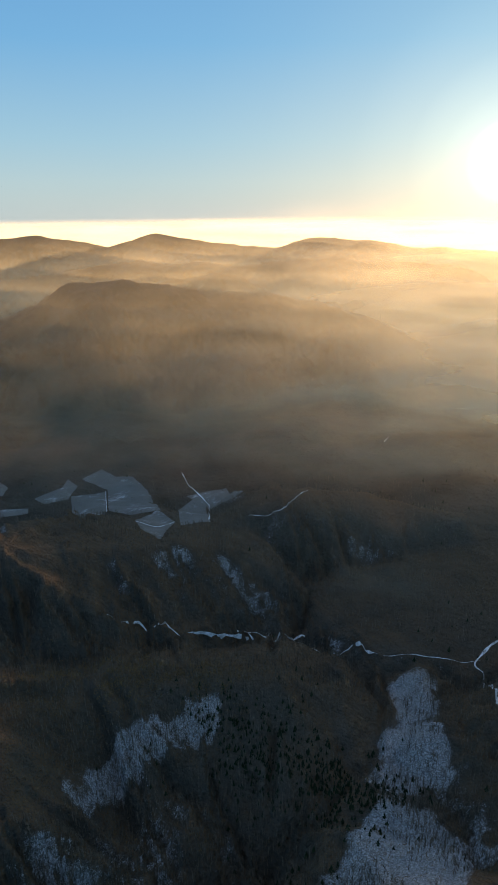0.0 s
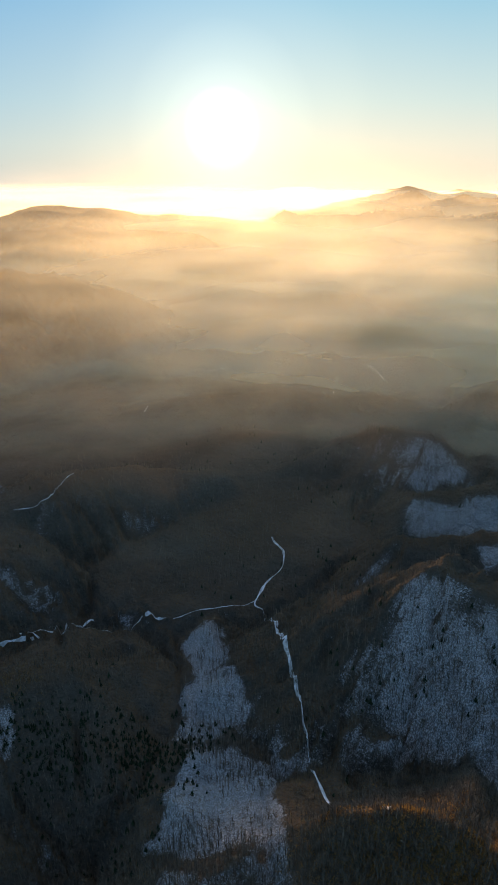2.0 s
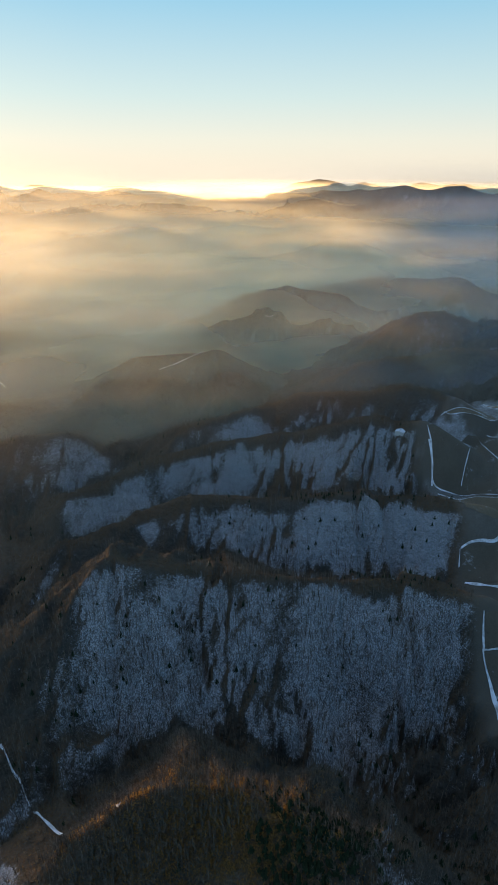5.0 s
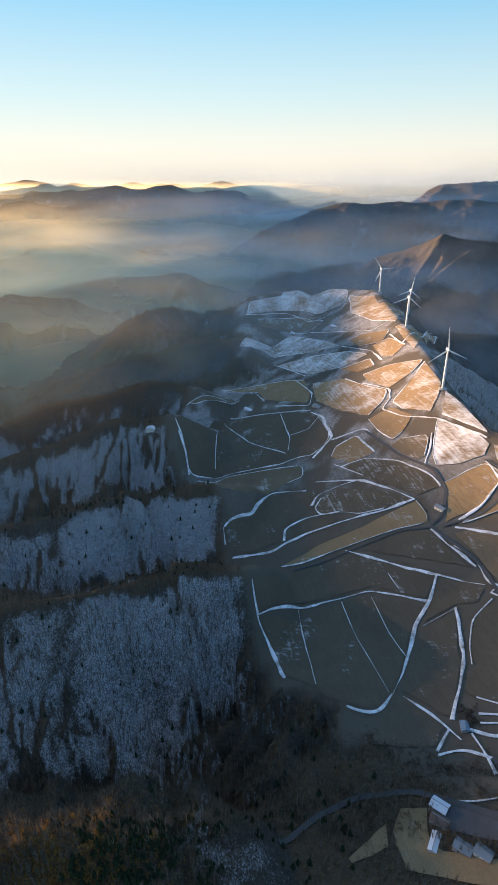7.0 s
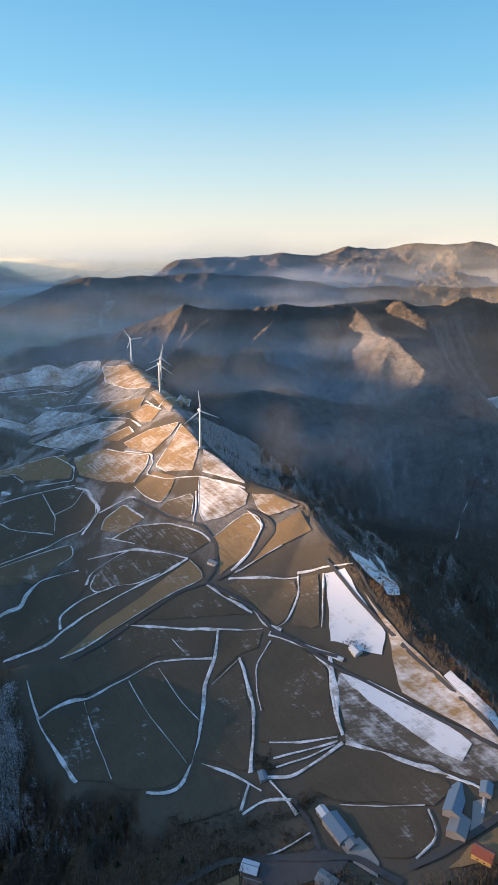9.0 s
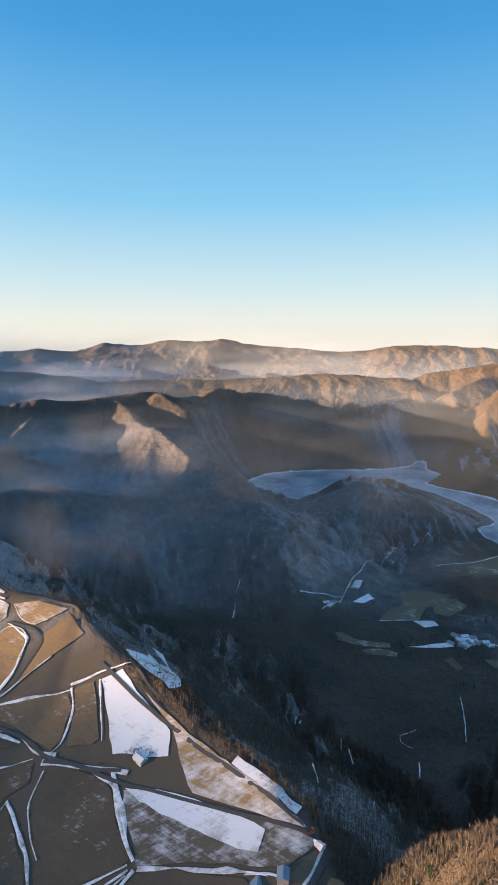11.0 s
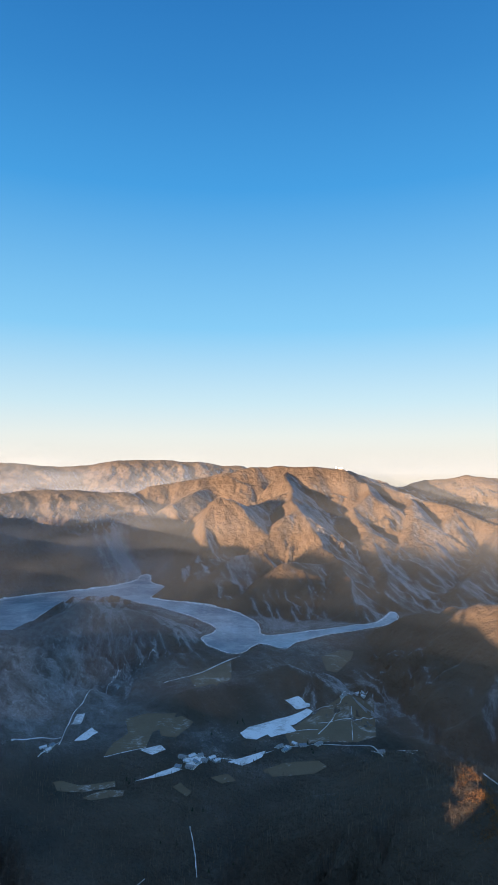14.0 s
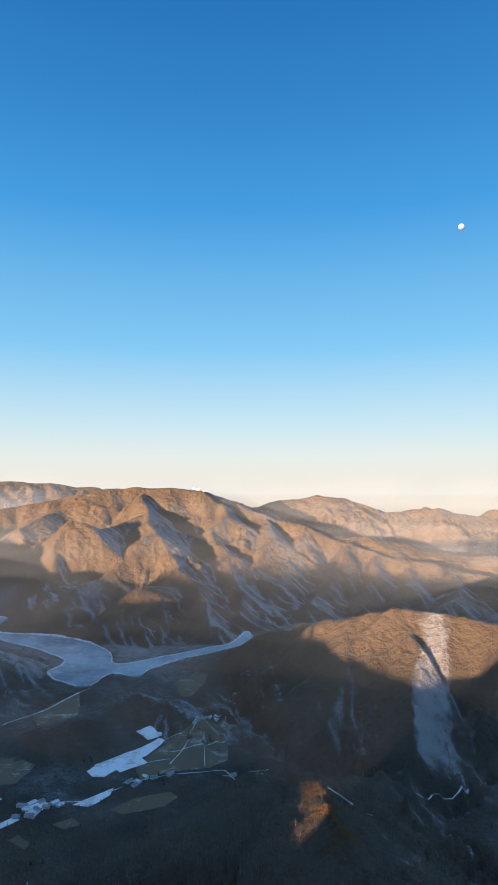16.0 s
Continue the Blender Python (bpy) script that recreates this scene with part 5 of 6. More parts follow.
def wind_turbine(x, y, z, facing, spin, label):
    """facing: degrees from +y to the left, the way that the rotor looks."""
    base = new("wind_turbine")
    base.matrix_world = pose(x, y, z, 0, 0, facing)
    part("foundation", rings([(7.5, -3.0), (7.5, 0.5), (4.5, 1.0), (3.2, 1.2)], 20), CONCRETE, base, "round concrete foundation")
    tower = part("tower", rings([(2.15, 0.5), (2.0, 16), (1.8, 34), (1.5, 52), (1.2, 65)], 24), WHITE, base, smooth=True)
    for h in (22.0, 44.0):
        r = 2.17 - 0.95 * h / 65
        part("flange", rings([(r + 0.05, h - 0.2), (r + 0.12, h), (r + 0.05, h + 0.2)], 24), GREY, tower)
    bm = bmesh.new()
    box(bm, -0.5, 0.5, 2.05, 2.25, 1.3, 3.6)
    part("door", bm, GREY, tower)
    nacelle = part("nacelle", rounded_box(-1.8, 1.8, -6.5, 2.4, 65.0, 68.7, 0.5), WHITE, base)
    part("cooler", rounded_box(-1.3, 1.3, -6.3, -5.0, 68.6, 69.8, 0.12), GREY, nacelle)
    hub = part("hub", rings([(1.7, 0), (1.75, 0.8), (1.6, 1.7), (1.15, 2.6), (0.5, 3.1), (0.1, 3.25)], 20), WHITE, base, smooth=True)
    hub.matrix_local = pose(0, 2.5, 67.0, -90, 0, 0)
    for k in range(3):
        blade = part("blade", turbine_blade(37.0), WHITE, base, smooth=True)
        blade.matrix_local = pose(0, 3.8, 67.0) @ pose(0, 0, 0, 0, spin + 120 * k, 0)
    tagged(base, label, "wind turbine", "turbines on the ridge")
    return base


TURBINES = [(1006, 170, 119, 5), (1358, 333, 123, -10), (1626, 399, 123, -10), (1787, 533, 125, 35)]
for x, y, facing, spin in TURBINES:
    wind_turbine(x, y, high(x, y), facing, spin, "white three-bladed wind turbine standing on the snowy ridge")
wind_turbine(197, -214, high(197, -214), 50, 3, "white wind turbine on a wooded knoll, one blade raised")

# ---- houses and barns ----
ROOFS = {
    "blue": plain("blue_sheet_roof", (0.20, 0.27, 0.34), 0.45, 0.2, 0.5, 0.15),
    "grey": plain("grey_sheet_roof", (0.26, 0.27, 0.28), 0.5, 0.1, 0.5, 0.2),
    "red": plain("red_tile_roof", (0.36, 0.10, 0.06), 0.7, 0, 0.6, 0.2),
    "brown": plain("brown_roof", (0.17, 0.11, 0.085), 0.7, 0, 0.6, 0.2),
    "white": plain("snow_covered_roof", (0.70, 0.72, 0.76), 0.7, 0, 0.3, 0.1),
}
WALLS = {
    "white": plain("white_render", (0.66, 0.64, 0.60), 0.85, 0, 0.5, 0.12),
    "grey": plain("grey_render", (0.33, 0.32, 0.31), 0.85, 0, 0.5, 0.15),
    "yellow": plain("yellow_render", (0.62, 0.42, 0.16), 0.85, 0, 0.5, 0.12),
}
GLASS = plain("dark_window", (0.03, 0.035, 0.04), 0.15, 0, 1.0, 0.1)
WOOD = plain("weathered_wood", (0.16, 0.11, 0.07), 0.8, 0, 1.0, 0.3)


def gable(bm, l, w, h, rise, over, thick):
    """A pitched roof with its ridge along x."""
    a, b = l / 2 + over, w / 2 + over
    drop = rise * over / (w / 2)
    outer = [(-a, -b, h - drop), (-a, 0, h + rise), (-a, b, h - drop), (-a, b, h - drop - thick), (-a, 0, h + rise - thick), (-a, -b, h - drop - thick)]
    one = [bm.verts.new(p) for p in outer]
    two = [bm.verts.new((-p[0], p[1], p[2])) for p in outer]
    for k in range(6):
        bm.faces.new((one[k], one[(k + 1) % 6], two[(k + 1) % 6], two[k]))
    for s in (one, two[::-1]):
        bm.faces.new((s[0], s[5], s[4], s[1]))
        bm.faces.new((s[1], s[4], s[3], s[2]))


def house(name, x, y, turn, l, w, h, rise, roof, wall, label, group="village houses", windows=2, chimney=False):
    base = new(name)
    base.matrix_world = pose(x, y, min(high(x + a, y + b) for a in (-l / 3, l / 3) for b in (-w / 3, w / 3)) + 0.4, 0, 0, turn)
    bm = bmesh.new()
    v = [bm.verts.new(p) for p in ((-l / 2, -w / 2, -4), (l / 2, -w / 2, -4), (l / 2, w / 2, -4), (-l / 2, w / 2, -4), (-l / 2, -w / 2, h), (l / 2, -w / 2, h), (l / 2, w / 2, h), (-l / 2, w / 2, h), (-l / 2, 0, h + rise - 0.15), (l / 2, 0, h + rise - 0.15))]
    for q in ((0, 1, 5, 4), (2, 3, 7, 6), (1, 2, 6, 9, 5), (3, 0, 4, 8, 7), (4, 5, 9, 8), (6, 7, 8, 9), (3, 2, 1, 0)):
        bm.faces.new([v[i] for i in q])
    body = part("wall", bm, WALLS[wall], base)
    bm = bmesh.new()
    gable(bm, l, w, h + 0.05, rise, 0.5, 0.22)
    top = part("roof", bm, ROOFS[roof], base)
    bm = bmesh.new()
    box(bm, -l / 2 - 0.4, l / 2 + 0.4, -0.25, 0.25, h + rise - 0.05, h + rise + 0.18)
    part("ridge_cap", bm, ROOFS["grey"], top)
    bm = bmesh.new()
    box(bm, -0.6, 0.6, -w / 2 - 0.06, -w / 2 + 0.05, 0, 2.1)
    part("door", bm, WOOD, body)
    for k in range(windows):
        for s in (-1, 1):
            cx = (k + 1) * l / (windows + 1) - l / 2 + (1.6 if windows % 2 else 0)
            bm = bmesh.new()
            box(bm, cx - 0.7, cx + 0.7, s * w / 2 - 0.05, s * w / 2 + 0.05, 1.0, 2.2)
            part("window", bm, GLASS, body)
    if chimney:
        bm = bmesh.new()
        box(bm, l / 4 - 0.4, l / 4 + 0.4, -w / 6 - 0.4, -w / 6 + 0.4, h, h + rise + 1.2)
        part("chimney", bm, CONCRETE, top)
    return tagged(base, label, "barn" if "barn" in name else "house", group)


house('barn', 387, -58, 35, 24, 14, 5, 3, 'blue', 'grey', 'large barn with a blue-grey metal roof')
house('shed_barn', 378, -65, 35, 16, 9, 4, 2, 'grey', 'grey', 'low grey farm shed beside the barn')
house('barn', 360, 10, 80, 13, 10, 5, 2, 'white', 'grey', 'farm building with a snow-white roof')
house('house', 350, 7, 80, 14, 9, 4, 2, 'brown', 'grey', 'house with a dark brown roof')
house('shed_barn', 333, 7, 0, 16, 6, 3, 1, 'white', 'white', 'narrow white storage shed beside houses')
house('house', 335, -13, 80, 13, 9, 4, 2, 'grey', 'grey', 'small village house with a grey roof')
house('house', 335, -27, 75, 12, 9, 4, 2, 'grey', 'white', 'small village house with a grey roof')
house('house', 346, -49, 60, 15, 10, 4, 2, 'grey', 'grey', 'wide village house with a grey roof')
house('house', 335, -66, 70, 18, 10, 4, 2.5, 'brown', 'yellow', 'brown-roofed house with sunlit walls')
house('house', 322, -75, 70, 13, 10, 4, 2, 'brown', 'grey', 'small brown-roofed house beside the road')
house('barn', 333, -92, 75, 20, 11, 4, 2, 'grey', 'grey', 'long grey farm building beside the road')
house('greenhouse_barn', 402, -150, -25, 30, 13, 4, 3, 'blue', 'grey', 'long barn with a pale blue metal roof')
house('barn', 381, -148, -25, 18, 14, 5, 2.5, 'grey', 'grey', 'square grey barn beside the road')
house('shed_barn', 408, -174, -20, 12, 9, 4, 2, 'blue', 'grey', 'small blue-roofed shed beside the barn')
house('house', 360, -161, 60, 14, 11, 5, 3.5, 'red', 'yellow', 'red-roofed house with yellow walls on a golden field')
house('house', 387, -229, 30, 16, 10, 4, 2.5, 'white', 'white', 'white house among fields beside the road')
house('house', 571, -80, 30, 13, 9, 4, 2.5, 'white', 'white', 'lone white cottage in dark bushes')
house('house', 724, 100, 60, 14, 9, 4, 2, 'grey', 'white', 'farmstead house on the sunny slope')
house('shed_barn', 1074, 579, 70, 28, 9, 4, 2, 'white', 'white', 'long white shed beside a field')
house('house', 1019, 399, 60, 20, 10, 4, 2, 'grey', 'grey', 'farmhouse beside the upper fields')
house('barn', 825, 648, 20, 30, 16, 4, 2, 'white', 'white', 'white building on the wooded spur')
house('house', 1518, 566, 60, 22, 12, 4, 2, 'white', 'grey', 'snow-roofed farmhouse among upland fields')
house('house', 1574, 711, 60, 20, 10, 4, 2, 'white', 'grey', 'snow-roofed farmhouse among upland fields')
house('shed_barn', 439, 7, 20, 10, 7, 3, 1.5, 'blue', 'grey', 'small blue shed in the hollow')
house('house', 400, -47, 35, 12, 8, 4, 2, 'white', 'grey', 'snow-roofed cottage above the road')
house('house', 424, -210, 30, 9, 7, 3, 2, 'white', 'white', 'small white hut at the road junction')
house('house', 1041, -771, 30, 15, 10, 4, 2, 'grey', 'white', 'small farmhouse with a grey roof in the valley', 'valley hamlet')
house('house', 1022, -769, 30, 13, 10, 4, 2, 'white', 'white', 'small farmhouse with a snowy roof in the valley', 'valley hamlet')
house('house', 1033, -788, 90, 16, 10, 4, 2, 'white', 'white', 'small farmhouse with a snowy roof in the valley', 'valley hamlet')
house('house', 1008, -782, 0, 15, 8, 4, 2, 'blue', 'white', 'small farmhouse with a blue roof in the valley', 'valley hamlet')
house('house', 1025, -803, 90, 13, 10, 4, 2, 'grey', 'white', 'small farmhouse with a grey roof in the valley', 'valley hamlet')
house('house', 1004, -799, 30, 12, 10, 4, 2, 'grey', 'white', 'small farmhouse with a grey roof in the valley', 'valley hamlet')
house('house', 1005, -818, 90, 15, 10, 4, 2, 'white', 'white', 'small farmhouse with a snowy roof in the valley', 'valley hamlet')
house('house', 991, -819, 90, 14, 10, 4, 2, 'white', 'white', 'small farmhouse with a snowy roof in the valley', 'valley hamlet')
house('house', 1018, -745, 30, 12, 10, 4, 2, 'blue', 'white', 'small farmhouse with a blue roof in the valley', 'valley hamlet')
house('house', 1002, -762, 30, 17, 10, 4, 2, 'grey', 'white', 'small farmhouse with a grey roof in the valley', 'valley hamlet')
house('house', 966, -971, 90, 16, 8, 4, 2, 'grey', 'white', 'small farmhouse with a grey roof in the valley', 'valley hamlet')
house('house', 951, -981, 0, 12, 10, 4, 2, 'white', 'white', 'small farmhouse with a snowy roof in the valley', 'valley hamlet')
house('house', 952, -1004, 0, 13, 8, 4, 2, 'white', 'white', 'small farmhouse with a snowy roof in the valley', 'valley hamlet')
house('house', 937, -1013, 60, 14, 10, 4, 2, 'blue', 'white', 'small farmhouse with a blue roof in the valley', 'valley hamlet')
house('house', 1001, -1223, 90, 16, 9, 4, 2, 'grey', 'white', 'small farmhouse with a grey roof in the valley', 'valley hamlet')
house('house', 1068, -1333, 90, 16, 10, 4, 2, 'grey', 'white', 'small farmhouse with a grey roof in the valley', 'valley hamlet')
house('house', 1058, -1347, 90, 12, 9, 4, 2, 'white', 'white', 'small farmhouse with a snowy roof in the valley', 'valley hamlet')
house('house', 1033, -1343, 0, 11, 8, 4, 2, 'white', 'white', 'small farmhouse with a snowy roof in the valley', 'valley hamlet')
house('house', 948, -969, 90, 12, 9, 4, 2, 'blue', 'white', 'small farmhouse with a blue roof in the valley', 'valley hamlet')
house('house', 917, -1041, 90, 17, 10, 4, 2, 'grey', 'white', 'small farmhouse with a grey roof in the valley', 'valley hamlet')
house('house', 807, -1114, 60, 14, 10, 4, 2, 'grey', 'white', 'small farmhouse with a grey roof in the valley', 'valley hamlet')
house('house', 1252, -569, 90, 15, 9, 4, 2, 'white', 'white', 'small farmhouse with a snowy roof in the valley', 'valley hamlet')
house('house', 1243, -576, 120, 15, 9, 4, 2, 'white', 'white', 'small farmhouse with a snowy roof in the valley', 'valley hamlet')
house('house', 1253, -589, 120, 12, 9, 4, 2, 'blue', 'white', 'small farmhouse with a blue roof in the valley', 'valley hamlet')
house('house', 1483, -868, 0, 17, 9, 4, 2, 'grey', 'white', 'small farmhouse with a grey roof in the valley', 'valley hamlet')


# hilltop station across the lake
for dx, dy, l, w, h in ((0, 0, 26, 12, 9), (-30, -20, 14, 10, 6), (24, 12, 10, 10, 14)):
    house("station_building", 2505 + dx, -3000 + dy, 40, l, w, h, 2, "white", "white", "small white station building on a bare summit", "summit buildings")

# ---- the moon ----
bm = bmesh.new()
bmesh.ops.create_icosphere(bm, subdivisions=4, radius=23)
for v in bm.verts:
    v.co *= 1 + 0.01 * noise.noise(v.co * 0.2)
moon = part("moon", bm, plain("moon_dust", (0.20, 0.29, 0.42), 1.0, 0, 0.04, 0.3), smooth=True)
moon.location = Vector((1250, -4531, 1941)).normalized() * 4700 + Vector((23, -70, 612))
tagged(moon, "pale gibbous moon in the clear blue sky", "moon")


# ---- woods ----
def spots(count, near, far, seed, az0=-52, az1=168):
    """Places on the ground, evenly strewn as seen from the middle, none on fields or water."""
    g = np.random.default_rng(seed)
    az, r = np.radians(g.uniform(az0, az1, count)), np.exp(g.uniform(math.log(near), math.log(far), count))
    x, y = 12 + r * np.sin(az), -25 + r * np.cos(az)
    keep = lake_distance(x, y) > 30
    for plot in PLOTS:
        inside = np.zeros(count, bool)
        for (ax, ay), (bx, by) in zip(plot, plot[1:] + plot[:1]):
            inside ^= ((ay > y) != (by > y)) & (x < ax + (y - ay) * (bx - ax) / ((by - ay) or 1e-9))
        keep &= ~inside
    keep &= farm_mask(x, y) < 0.5
    x, y, r = x[keep], y[keep], r[keep]
    return x, y, ground_height(x, y), r, g


def strew(name, verts, faces, x, y, z, scale, turn, tall, material, label, category):
    """Many copies of one small form joined into one object."""
    verts, faces = np.array(verts, float), np.array(faces, np.int32)
    c, s = np.cos(turn)[:, None], np.sin(turn)[:, None]
    px = (verts[None, :, 0] * c - verts[None, :, 1] * s) * scale[:, None] + x[:, None]
    py = (verts[None, :, 0] * s + verts[None, :, 1] * c) * scale[:, None] + y[:, None]
    pz = verts[None, :, 2] * tall[:, None] + z[:, None]
    co = np.stack([px, py, pz], -1).reshape(-1, 3)
    tris = (faces[None] + (np.arange(len(x)) * len(verts))[:, None, None]).reshape(-1, 3)
    me = bpy.data.meshes.new(name)
    me.vertices.add(len(co))
    me.vertices.foreach_set("co", co.ravel())
    me.loops.add(tris.size)
    me.loops.foreach_set("vertex_index", tris.ravel().astype(np.int32))
    me.polygons.add(len(tris))
    me.polygons.foreach_set("loop_start", np.arange(0, tris.size, 3, dtype=np.int32))
    me.update(calc_edges=True)
    me.materials.append(material)
    return tagged(new(name, me), label, category, kind="stuff")


def bare_tree(seed):
    """A tapered trunk with rising limbs, one unit tall."""
    g = random.Random(seed)
    v, f = [], []
    for k in range(3):
        a = 2.1 * k
        v.append((0.030 * math.cos(a), 0.030 * math.sin(a), -0.06))
    v.append((g.uniform(-0.03, 0.03), g.uniform(-0.03, 0.03), 1.0))
    f += [(0, 1, 3), (1, 2, 3), (2, 0, 3)]
    for k in range(9):
        a, h, out = g.uniform(0, 6.28), g.uniform(0.3, 0.8), g.uniform(0.12, 0.26)
        i = len(v)
        v += [(0, 0, h), (0.022 * math.sin(a), -0.022 * math.cos(a), h + 0.03), (out * math.cos(a), out * math.sin(a), h + g.uniform(0.12, 0.3))]
        f.append((i, i + 1, i + 2))
    return v, f


def conifer(seed):
    """Tiers of drooping, ragged boughs round a stem."""
    g = random.Random(seed)
    v, f = [(0, 0, 1.0)], []
    for tier in range(6):
        h, r = 0.88 - 0.14 * tier, 0.06 + 0.036 * tier
        for k in range(7):
            a = 2 * math.pi * (k + g.uniform(-0.3, 0.3)) / 7 + tier
            out = r * g.uniform(0.7, 1.25)
            i = len(v)
            v += [(0, 0, h + 0.1), (out * math.cos(a - 0.38), out * math.sin(a - 0.38), h - 0.05), (out * math.cos(a + 0.38), out * math.sin(a + 0.38), h - 0.07)]
            f.append((i, i + 1, i + 2))
    i = len(v)
    v += [(0.02, 0, -0.05), (-0.01, 0.02, -0.05), (-0.01, -0.02, -0.05)]
    f += [(i, i + 1, 0), (i + 1, i + 2, 0), (i + 2, i, 0)]
    return v, f


def bush(seed):
    """A loose tuft of dry twigs and leaves."""
    g = random.Random(seed)
    v, f = [], []
    for k in range(16):
        a, e, r = g.uniform(0, 6.28), g.uniform(0.1, 1.3), g.uniform(0.5, 1.0)
        c = Vector((math.cos(a) * math.cos(e), math.sin(a) * math.cos(e), math.sin(e))) * r
        i = len(v)
        for _ in range(3):
            v.append((c.x + g.uniform(-0.2, 0.2), c.y + g.uniform(-0.2, 0.2), max(-0.1, c.z + g.uniform(-0.2, 0.2))))
        f.append((i, i + 1, i + 2))
    return v, f


def growth(name, low, high_colour, rough=0.9, leafy=0.0):
    m, n, l, p = shader(name)
    r = n.new("ShaderNodeNewGeometry").outputs["Random Per Island"]
    l.new(blend(n, l, r, low, high_colour), p.inputs["Base Color"])
    p.inputs["Roughness"].default_value = rough
    p.inputs["Specular IOR Level"].default_value = 0.1
    if leafy:
        # dry leaves let the low sun shine through
        glow_through, both = n.new("ShaderNodeBsdfTranslucent"), n.new("ShaderNodeMixShader")
        l.new(blend(n, l, r, low, high_colour), glow_through.inputs["Color"])
        both.inputs[0].default_value = leafy
        l.new(p.outputs[0], both.inputs[1])
        l.new(glow_through.outputs[0], both.inputs[2])
        l.new(both.outputs[0], n["Material Output"].inputs["Surface"])
    return m


BARK = growth("bare_wood", (0.06, 0.05, 0.038), (0.22, 0.18, 0.135))
NEEDLES = growth("needles", (0.012, 0.020, 0.010), (0.035, 0.048, 0.022))
TWIGS = growth("dry_twigs", (0.12, 0.075, 0.032), (0.29, 0.19, 0.085))

x, y, z, r, g = spots(150000, 190, 1350, 11)
keep = fractal(x, y, 90, 3, 61) + g.uniform(-0.7, 0.7, len(x)) > -0.25
x, y, z = x[keep], y[keep], z[keep]
kinds = g.integers(0, 3, len(x))
for k in range(3):
    i = kinds == k
    tall = g.uniform(7, 13, i.sum())
    strew("bare_woods", *bare_tree(k), x[i], y[i], z[i], tall * g.uniform(0.8, 1.2, i.sum()), g.uniform(0, 6.28, i.sum()), tall, BARK, "leafless grey-brown trees covering the slopes", "bare woods")

x, y, z, r, g = spots(4000, 190, 1500, 12)
keep = fractal(x, y, 160, 3, 71) + g.uniform(-0.2, 0.2, len(x)) > 0.30
x, y, z = x[keep], y[keep], z[keep]
tall = g.uniform(5, 10, len(x))
strew("pine_clumps", *conifer(1), x, y, z, tall * 1.1, g.uniform(0, 6.28, len(x)), tall, NEEDLES, "dark green pines in clumps among bare woods", "pines")

x, y, z, r, g = spots(30000, 190, 1500, 13)
zy = (ground_height(x, y + 15) - ground_height(x, y - 15)) / 30
keep = zy + 0.5 * fractal(x, y, 120, 2, 81) + g.uniform(-0.2, 0.2, len(x)) < 0.02
x, y, z = x[keep], y[keep], z[keep]
size = g.uniform(1.2, 2.8, len(x))
strew("dry_bushes", *bush(1), x, y, z, size, g.uniform(0, 6.28, len(x)), size * 0.9, TWIGS, "rust-brown dry bushes on the sunny slopes", "bushes")

# hedges and rank grass along the field banks
g = np.random.default_rng(21)
px, py = [], []
for width, line in BANKS:
    for (ax, ay), (bx, by) in zip(line, line[1:]):
        length = math.hypot(bx - ax, by - ay)
        n = int(length / 1.6)
        s = g.uniform(0, 1, n)
        off = width * 0.42 + g.normal(0, 1.2, n)
        x, y = ax + s * (bx - ax) - off * (by - ay) / (length + 0.01), ay + s * (by - ay) + off * (bx - ax) / (length + 0.01)
        keep = fractal(x, y, 35, 2, 23) > -0.15
        px.append(x[keep])
        py.append(y[keep])
x, y = np.concatenate(px), np.concatenate(py)
size = g.uniform(0.8, 2.0, len(x))
strew("hedges", *bush(4), x, y, ground_height(x, y) + 0.6, size, g.uniform(0, 6.28, len(x)), size * 0.8, growth("hedge_twigs", (0.035, 0.028, 0.02), (0.11, 0.075, 0.042)), "dark leafless hedges and rank grass along field banks", "hedges")

# thickets that stand out
def thicket(name, form, line, width, count, low, tall, material, label, seed):
    g = np.random.default_rng(seed)
    pts = np.array(line, float)
    k = g.integers(0, len(pts) - 1, count)
    s = g.uniform(0, 1, (count, 1))
    p = pts[k] * (1 - s) + pts[k + 1] * s + g.normal(0, width / 2, (count, 2))
    keep = fractal(p[:, 0], p[:, 1], width * 0.7, 3, seed) > -0.35
    x, y = p[keep, 0], p[keep, 1]
    size = g.uniform(low, tall, len(x))
    strew(name, *form, x, y, ground_height(x, y), size * (1 if name == "pines" else 0.8), g.uniform(0, 6.28, len(x)), size, material, label, name.replace("_", " "))


ORANGE = growth("beech_leaves", (0.13, 0.065, 0.025), (0.30, 0.16, 0.065))
# brighter than the beech leaves: sunshine on the near hill put into the colour
SUNNY_OAK = growth("sunlit_oak_leaves", (0.26, 0.14, 0.04), (0.52, 0.30, 0.10), 0.9, 0.6)
DARK = growth("dark_twigs", (0.03, 0.024, 0.018), (0.085, 0.06, 0.035))
thicket('crest_bushes', bush(5), [(686, -104), (620, -149), (557, -174), (502, -194), (456, -212), (424, -216)], 16, 900, 2, 4.5, ORANGE, 'rust-brown trees along the crest road', 30)
thicket('crest_bushes', bush(6), [(1623, 137), (1502, 23), (1072, -56), (774, -96)], 16, 500, 2, 4.5, DARK, 'dark bushes along the wooded crest', 31)
thicket('orange_thicket', bush(7), [(462, -856), (397, -777), (351, -728)], 26, 1300, 2, 5, ORANGE, 'orange-brown thicket catching the sun on a knoll', 32)
thicket('orange_thicket', bush(16), [(215, -245), (240, -290), (258, -328), (275, -350)], 30, 1900, 2, 5, ORANGE, 'orange-brown oaks on the knoll beside the turbine', 43)
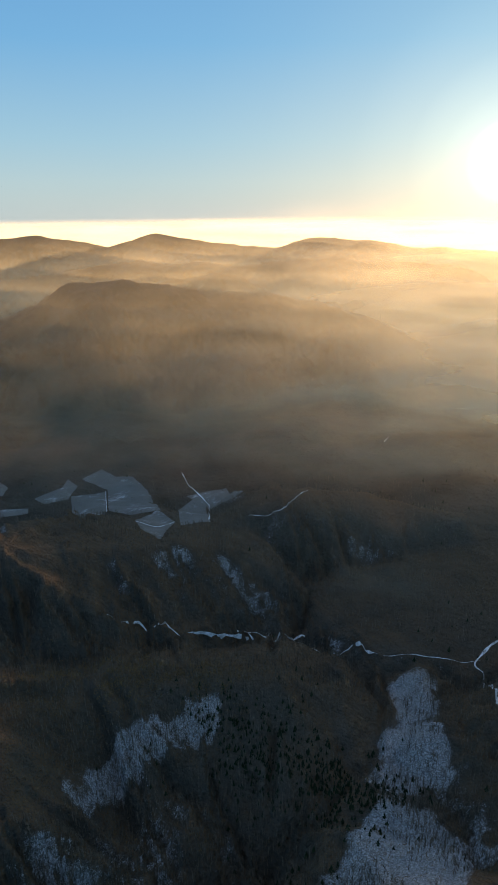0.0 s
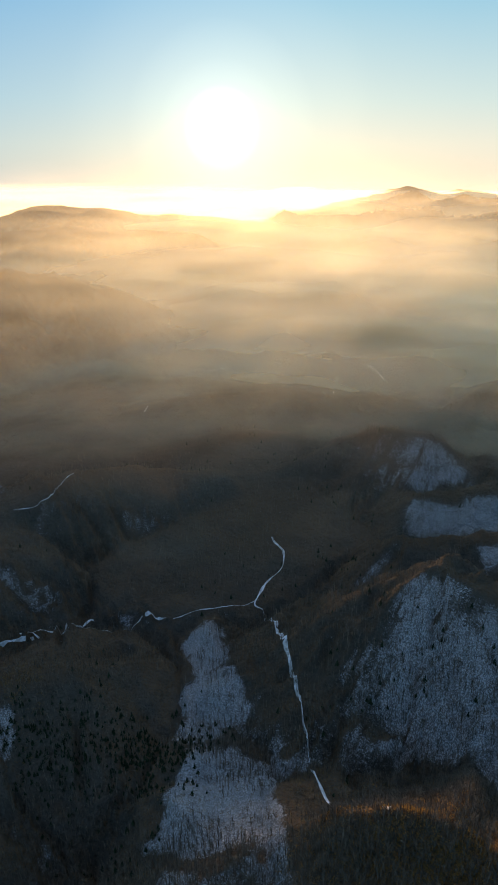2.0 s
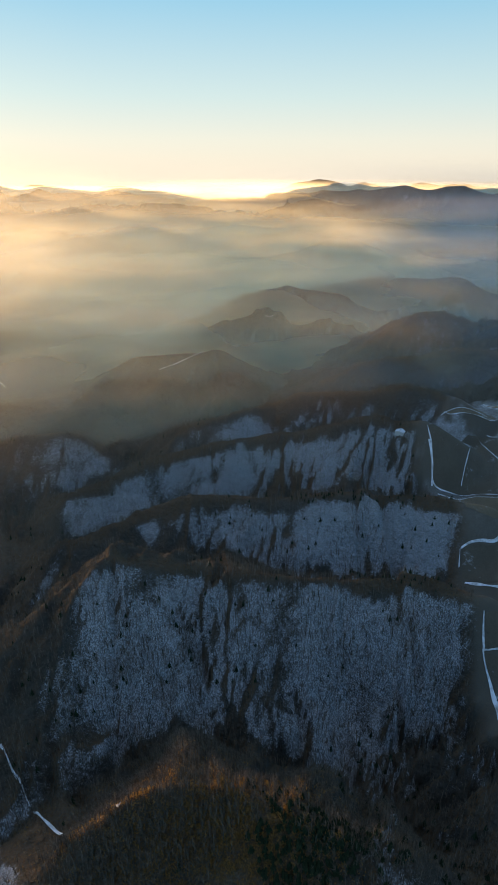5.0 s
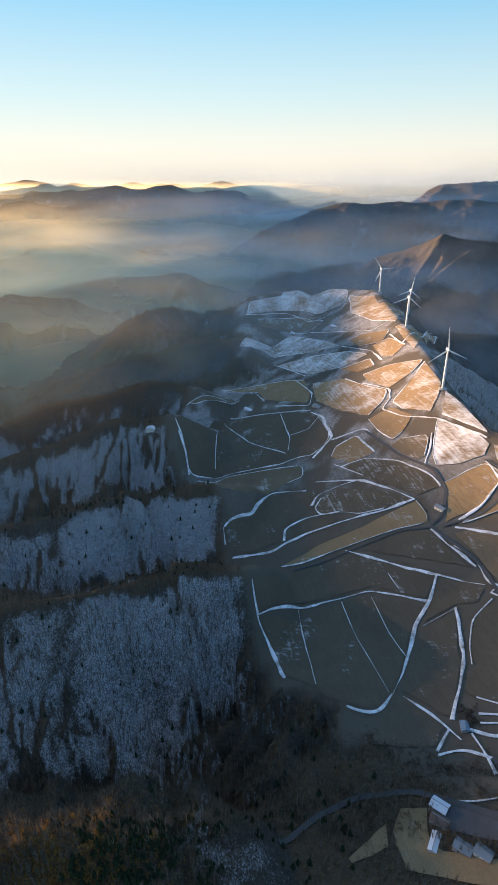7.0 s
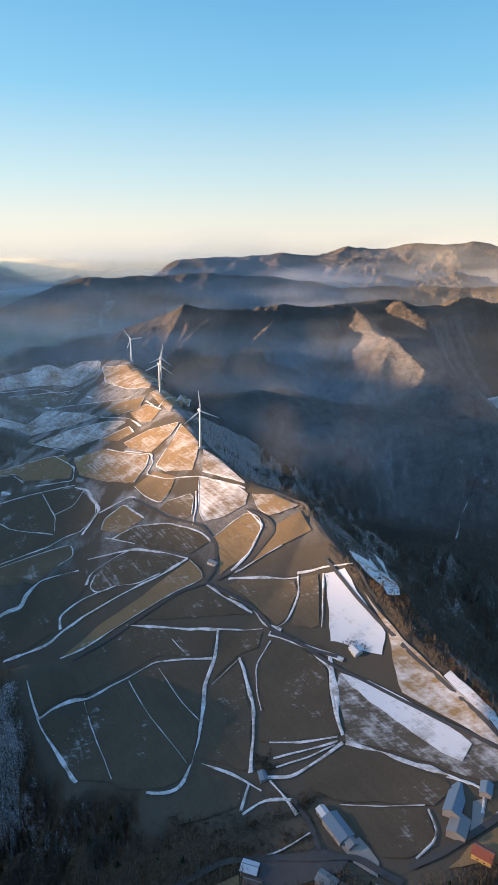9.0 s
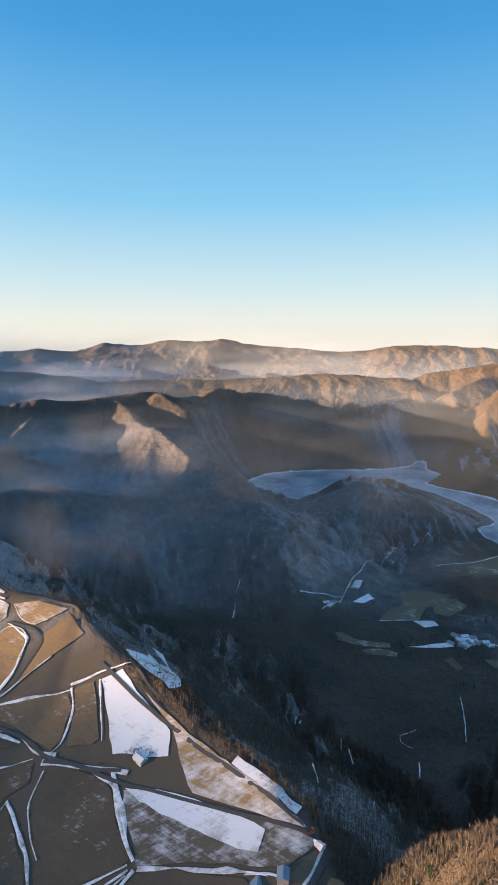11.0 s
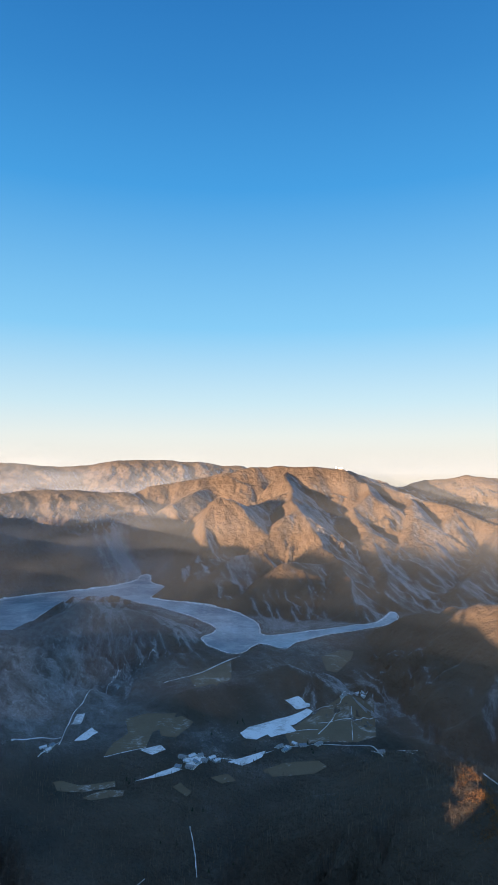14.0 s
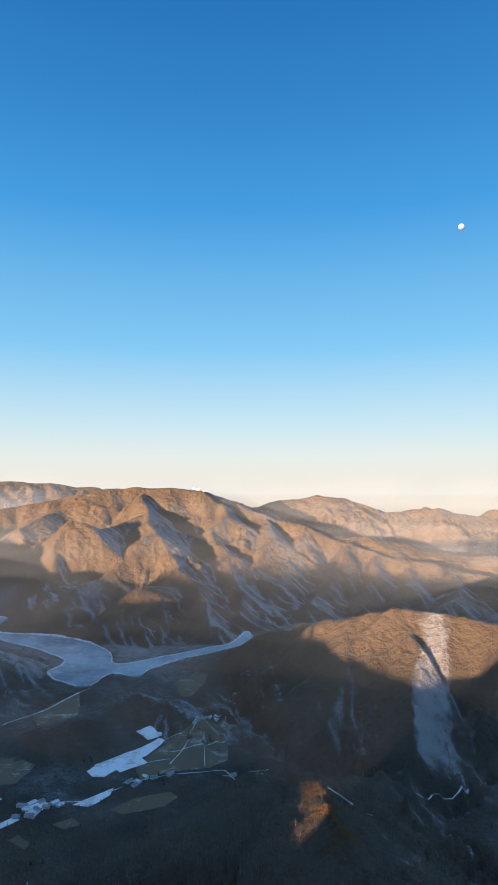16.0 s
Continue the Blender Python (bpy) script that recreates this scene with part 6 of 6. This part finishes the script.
thicket('cottage_bushes', bush(8), [(581, -68), (580, -80), (573, -92), (563, -91)], 4, 80, 1.5, 3, DARK, 'dark bushes round the lone cottage', 33)
thicket('brown_thicket', bush(9), [(103, 255), (135, 238), (168, 214), (199, 179)], 55, 3500, 2, 4.5, SUNNY_OAK, 'rust-brown oak scrub on a near hill', 34)
thicket('pines', conifer(3), [(171, 193), (202, 172), (220, 138)], 40, 420, 5, 10, NEEDLES, 'dark pines on the near brown hill', 35)
thicket('brown_thicket', bush(10), [(55, 262), (82, 228), (118, 215), (165, 199)], 60, 3000, 2, 4.5, SUNNY_OAK, 'rust-brown oak scrub on a near hill', 36)
thicket('pines', conifer(4), [(-262, 408), (-203, 453), (-105, 435), (-56, 453)], 60, 900, 4, 8, NEEDLES, 'dark pines in the near woods', 37)
thicket('brown_thicket', bush(11), [(-422, 370), (-342, 450), (-241, 493)], 60, 3000, 2, 4, TWIGS, 'olive-brown scrub on the near slope', 38)
thicket('dark_thicket', bush(12), [(383, 417), (350, 388), (291, 320)], 14, 500, 2, 4, DARK, 'dark trees in a gully of the snowy slope', 39)
thicket('dark_thicket', bush(13), [(393, 336), (387, 292), (403, 251)], 22, 700, 2, 4, DARK, 'dark trees in a gully of the snowy slope', 40)
thicket('dark_thicket', bush(14), [(289, 480), (252, 445), (187, 314)], 16, 600, 2, 4, DARK, 'dark trees in a gully of the snowy slope', 41)
thicket('dark_thicket', bush(15), [(351, 213), (311, 124), (331, 63), (335, 23)], 22, 900, 2, 4, DARK, 'dark trees on the slope below the fields', 42)
thicket('dark_thicket', bush(17), [(466, 11), (453, 5), (440, 0)], 10, 260, 1.5, 3.5, DARK, 'dark bushes beside the snowy terraces', 44)
thicket('dark_thicket', bush(18), [(405, 89), (396, 50), (396, 10), (409, -21), (413, -41)], 12, 700, 1.5, 4, DARK, 'dark trees along the lower edge of the fields', 45)
thicket('dark_thicket', bush(19), [(375, 35), (382, -6), (387, -37)], 12, 350, 1.5, 3.5, DARK, 'dark trees beside the road through the village', 46)
thicket('brown_thicket', bush(20), [(330, 4), (335, -24), (341, -48)], 8, 160, 1.2, 2.5, ORANGE, 'rust-brown scrub on the bank of the yard', 47)
thicket('pines', conifer(5), [(516, 492), (480, 362), (522, 324)], 14, 60, 4, 8, NEEDLES, 'dark pines on the crest of the snowy slope', 48)
thicket('pines', conifer(6), [(522, 606), (608, 536), (681, 472)], 12, 50, 4, 8, NEEDLES, 'dark pines on the crest of the snowy slope', 49)
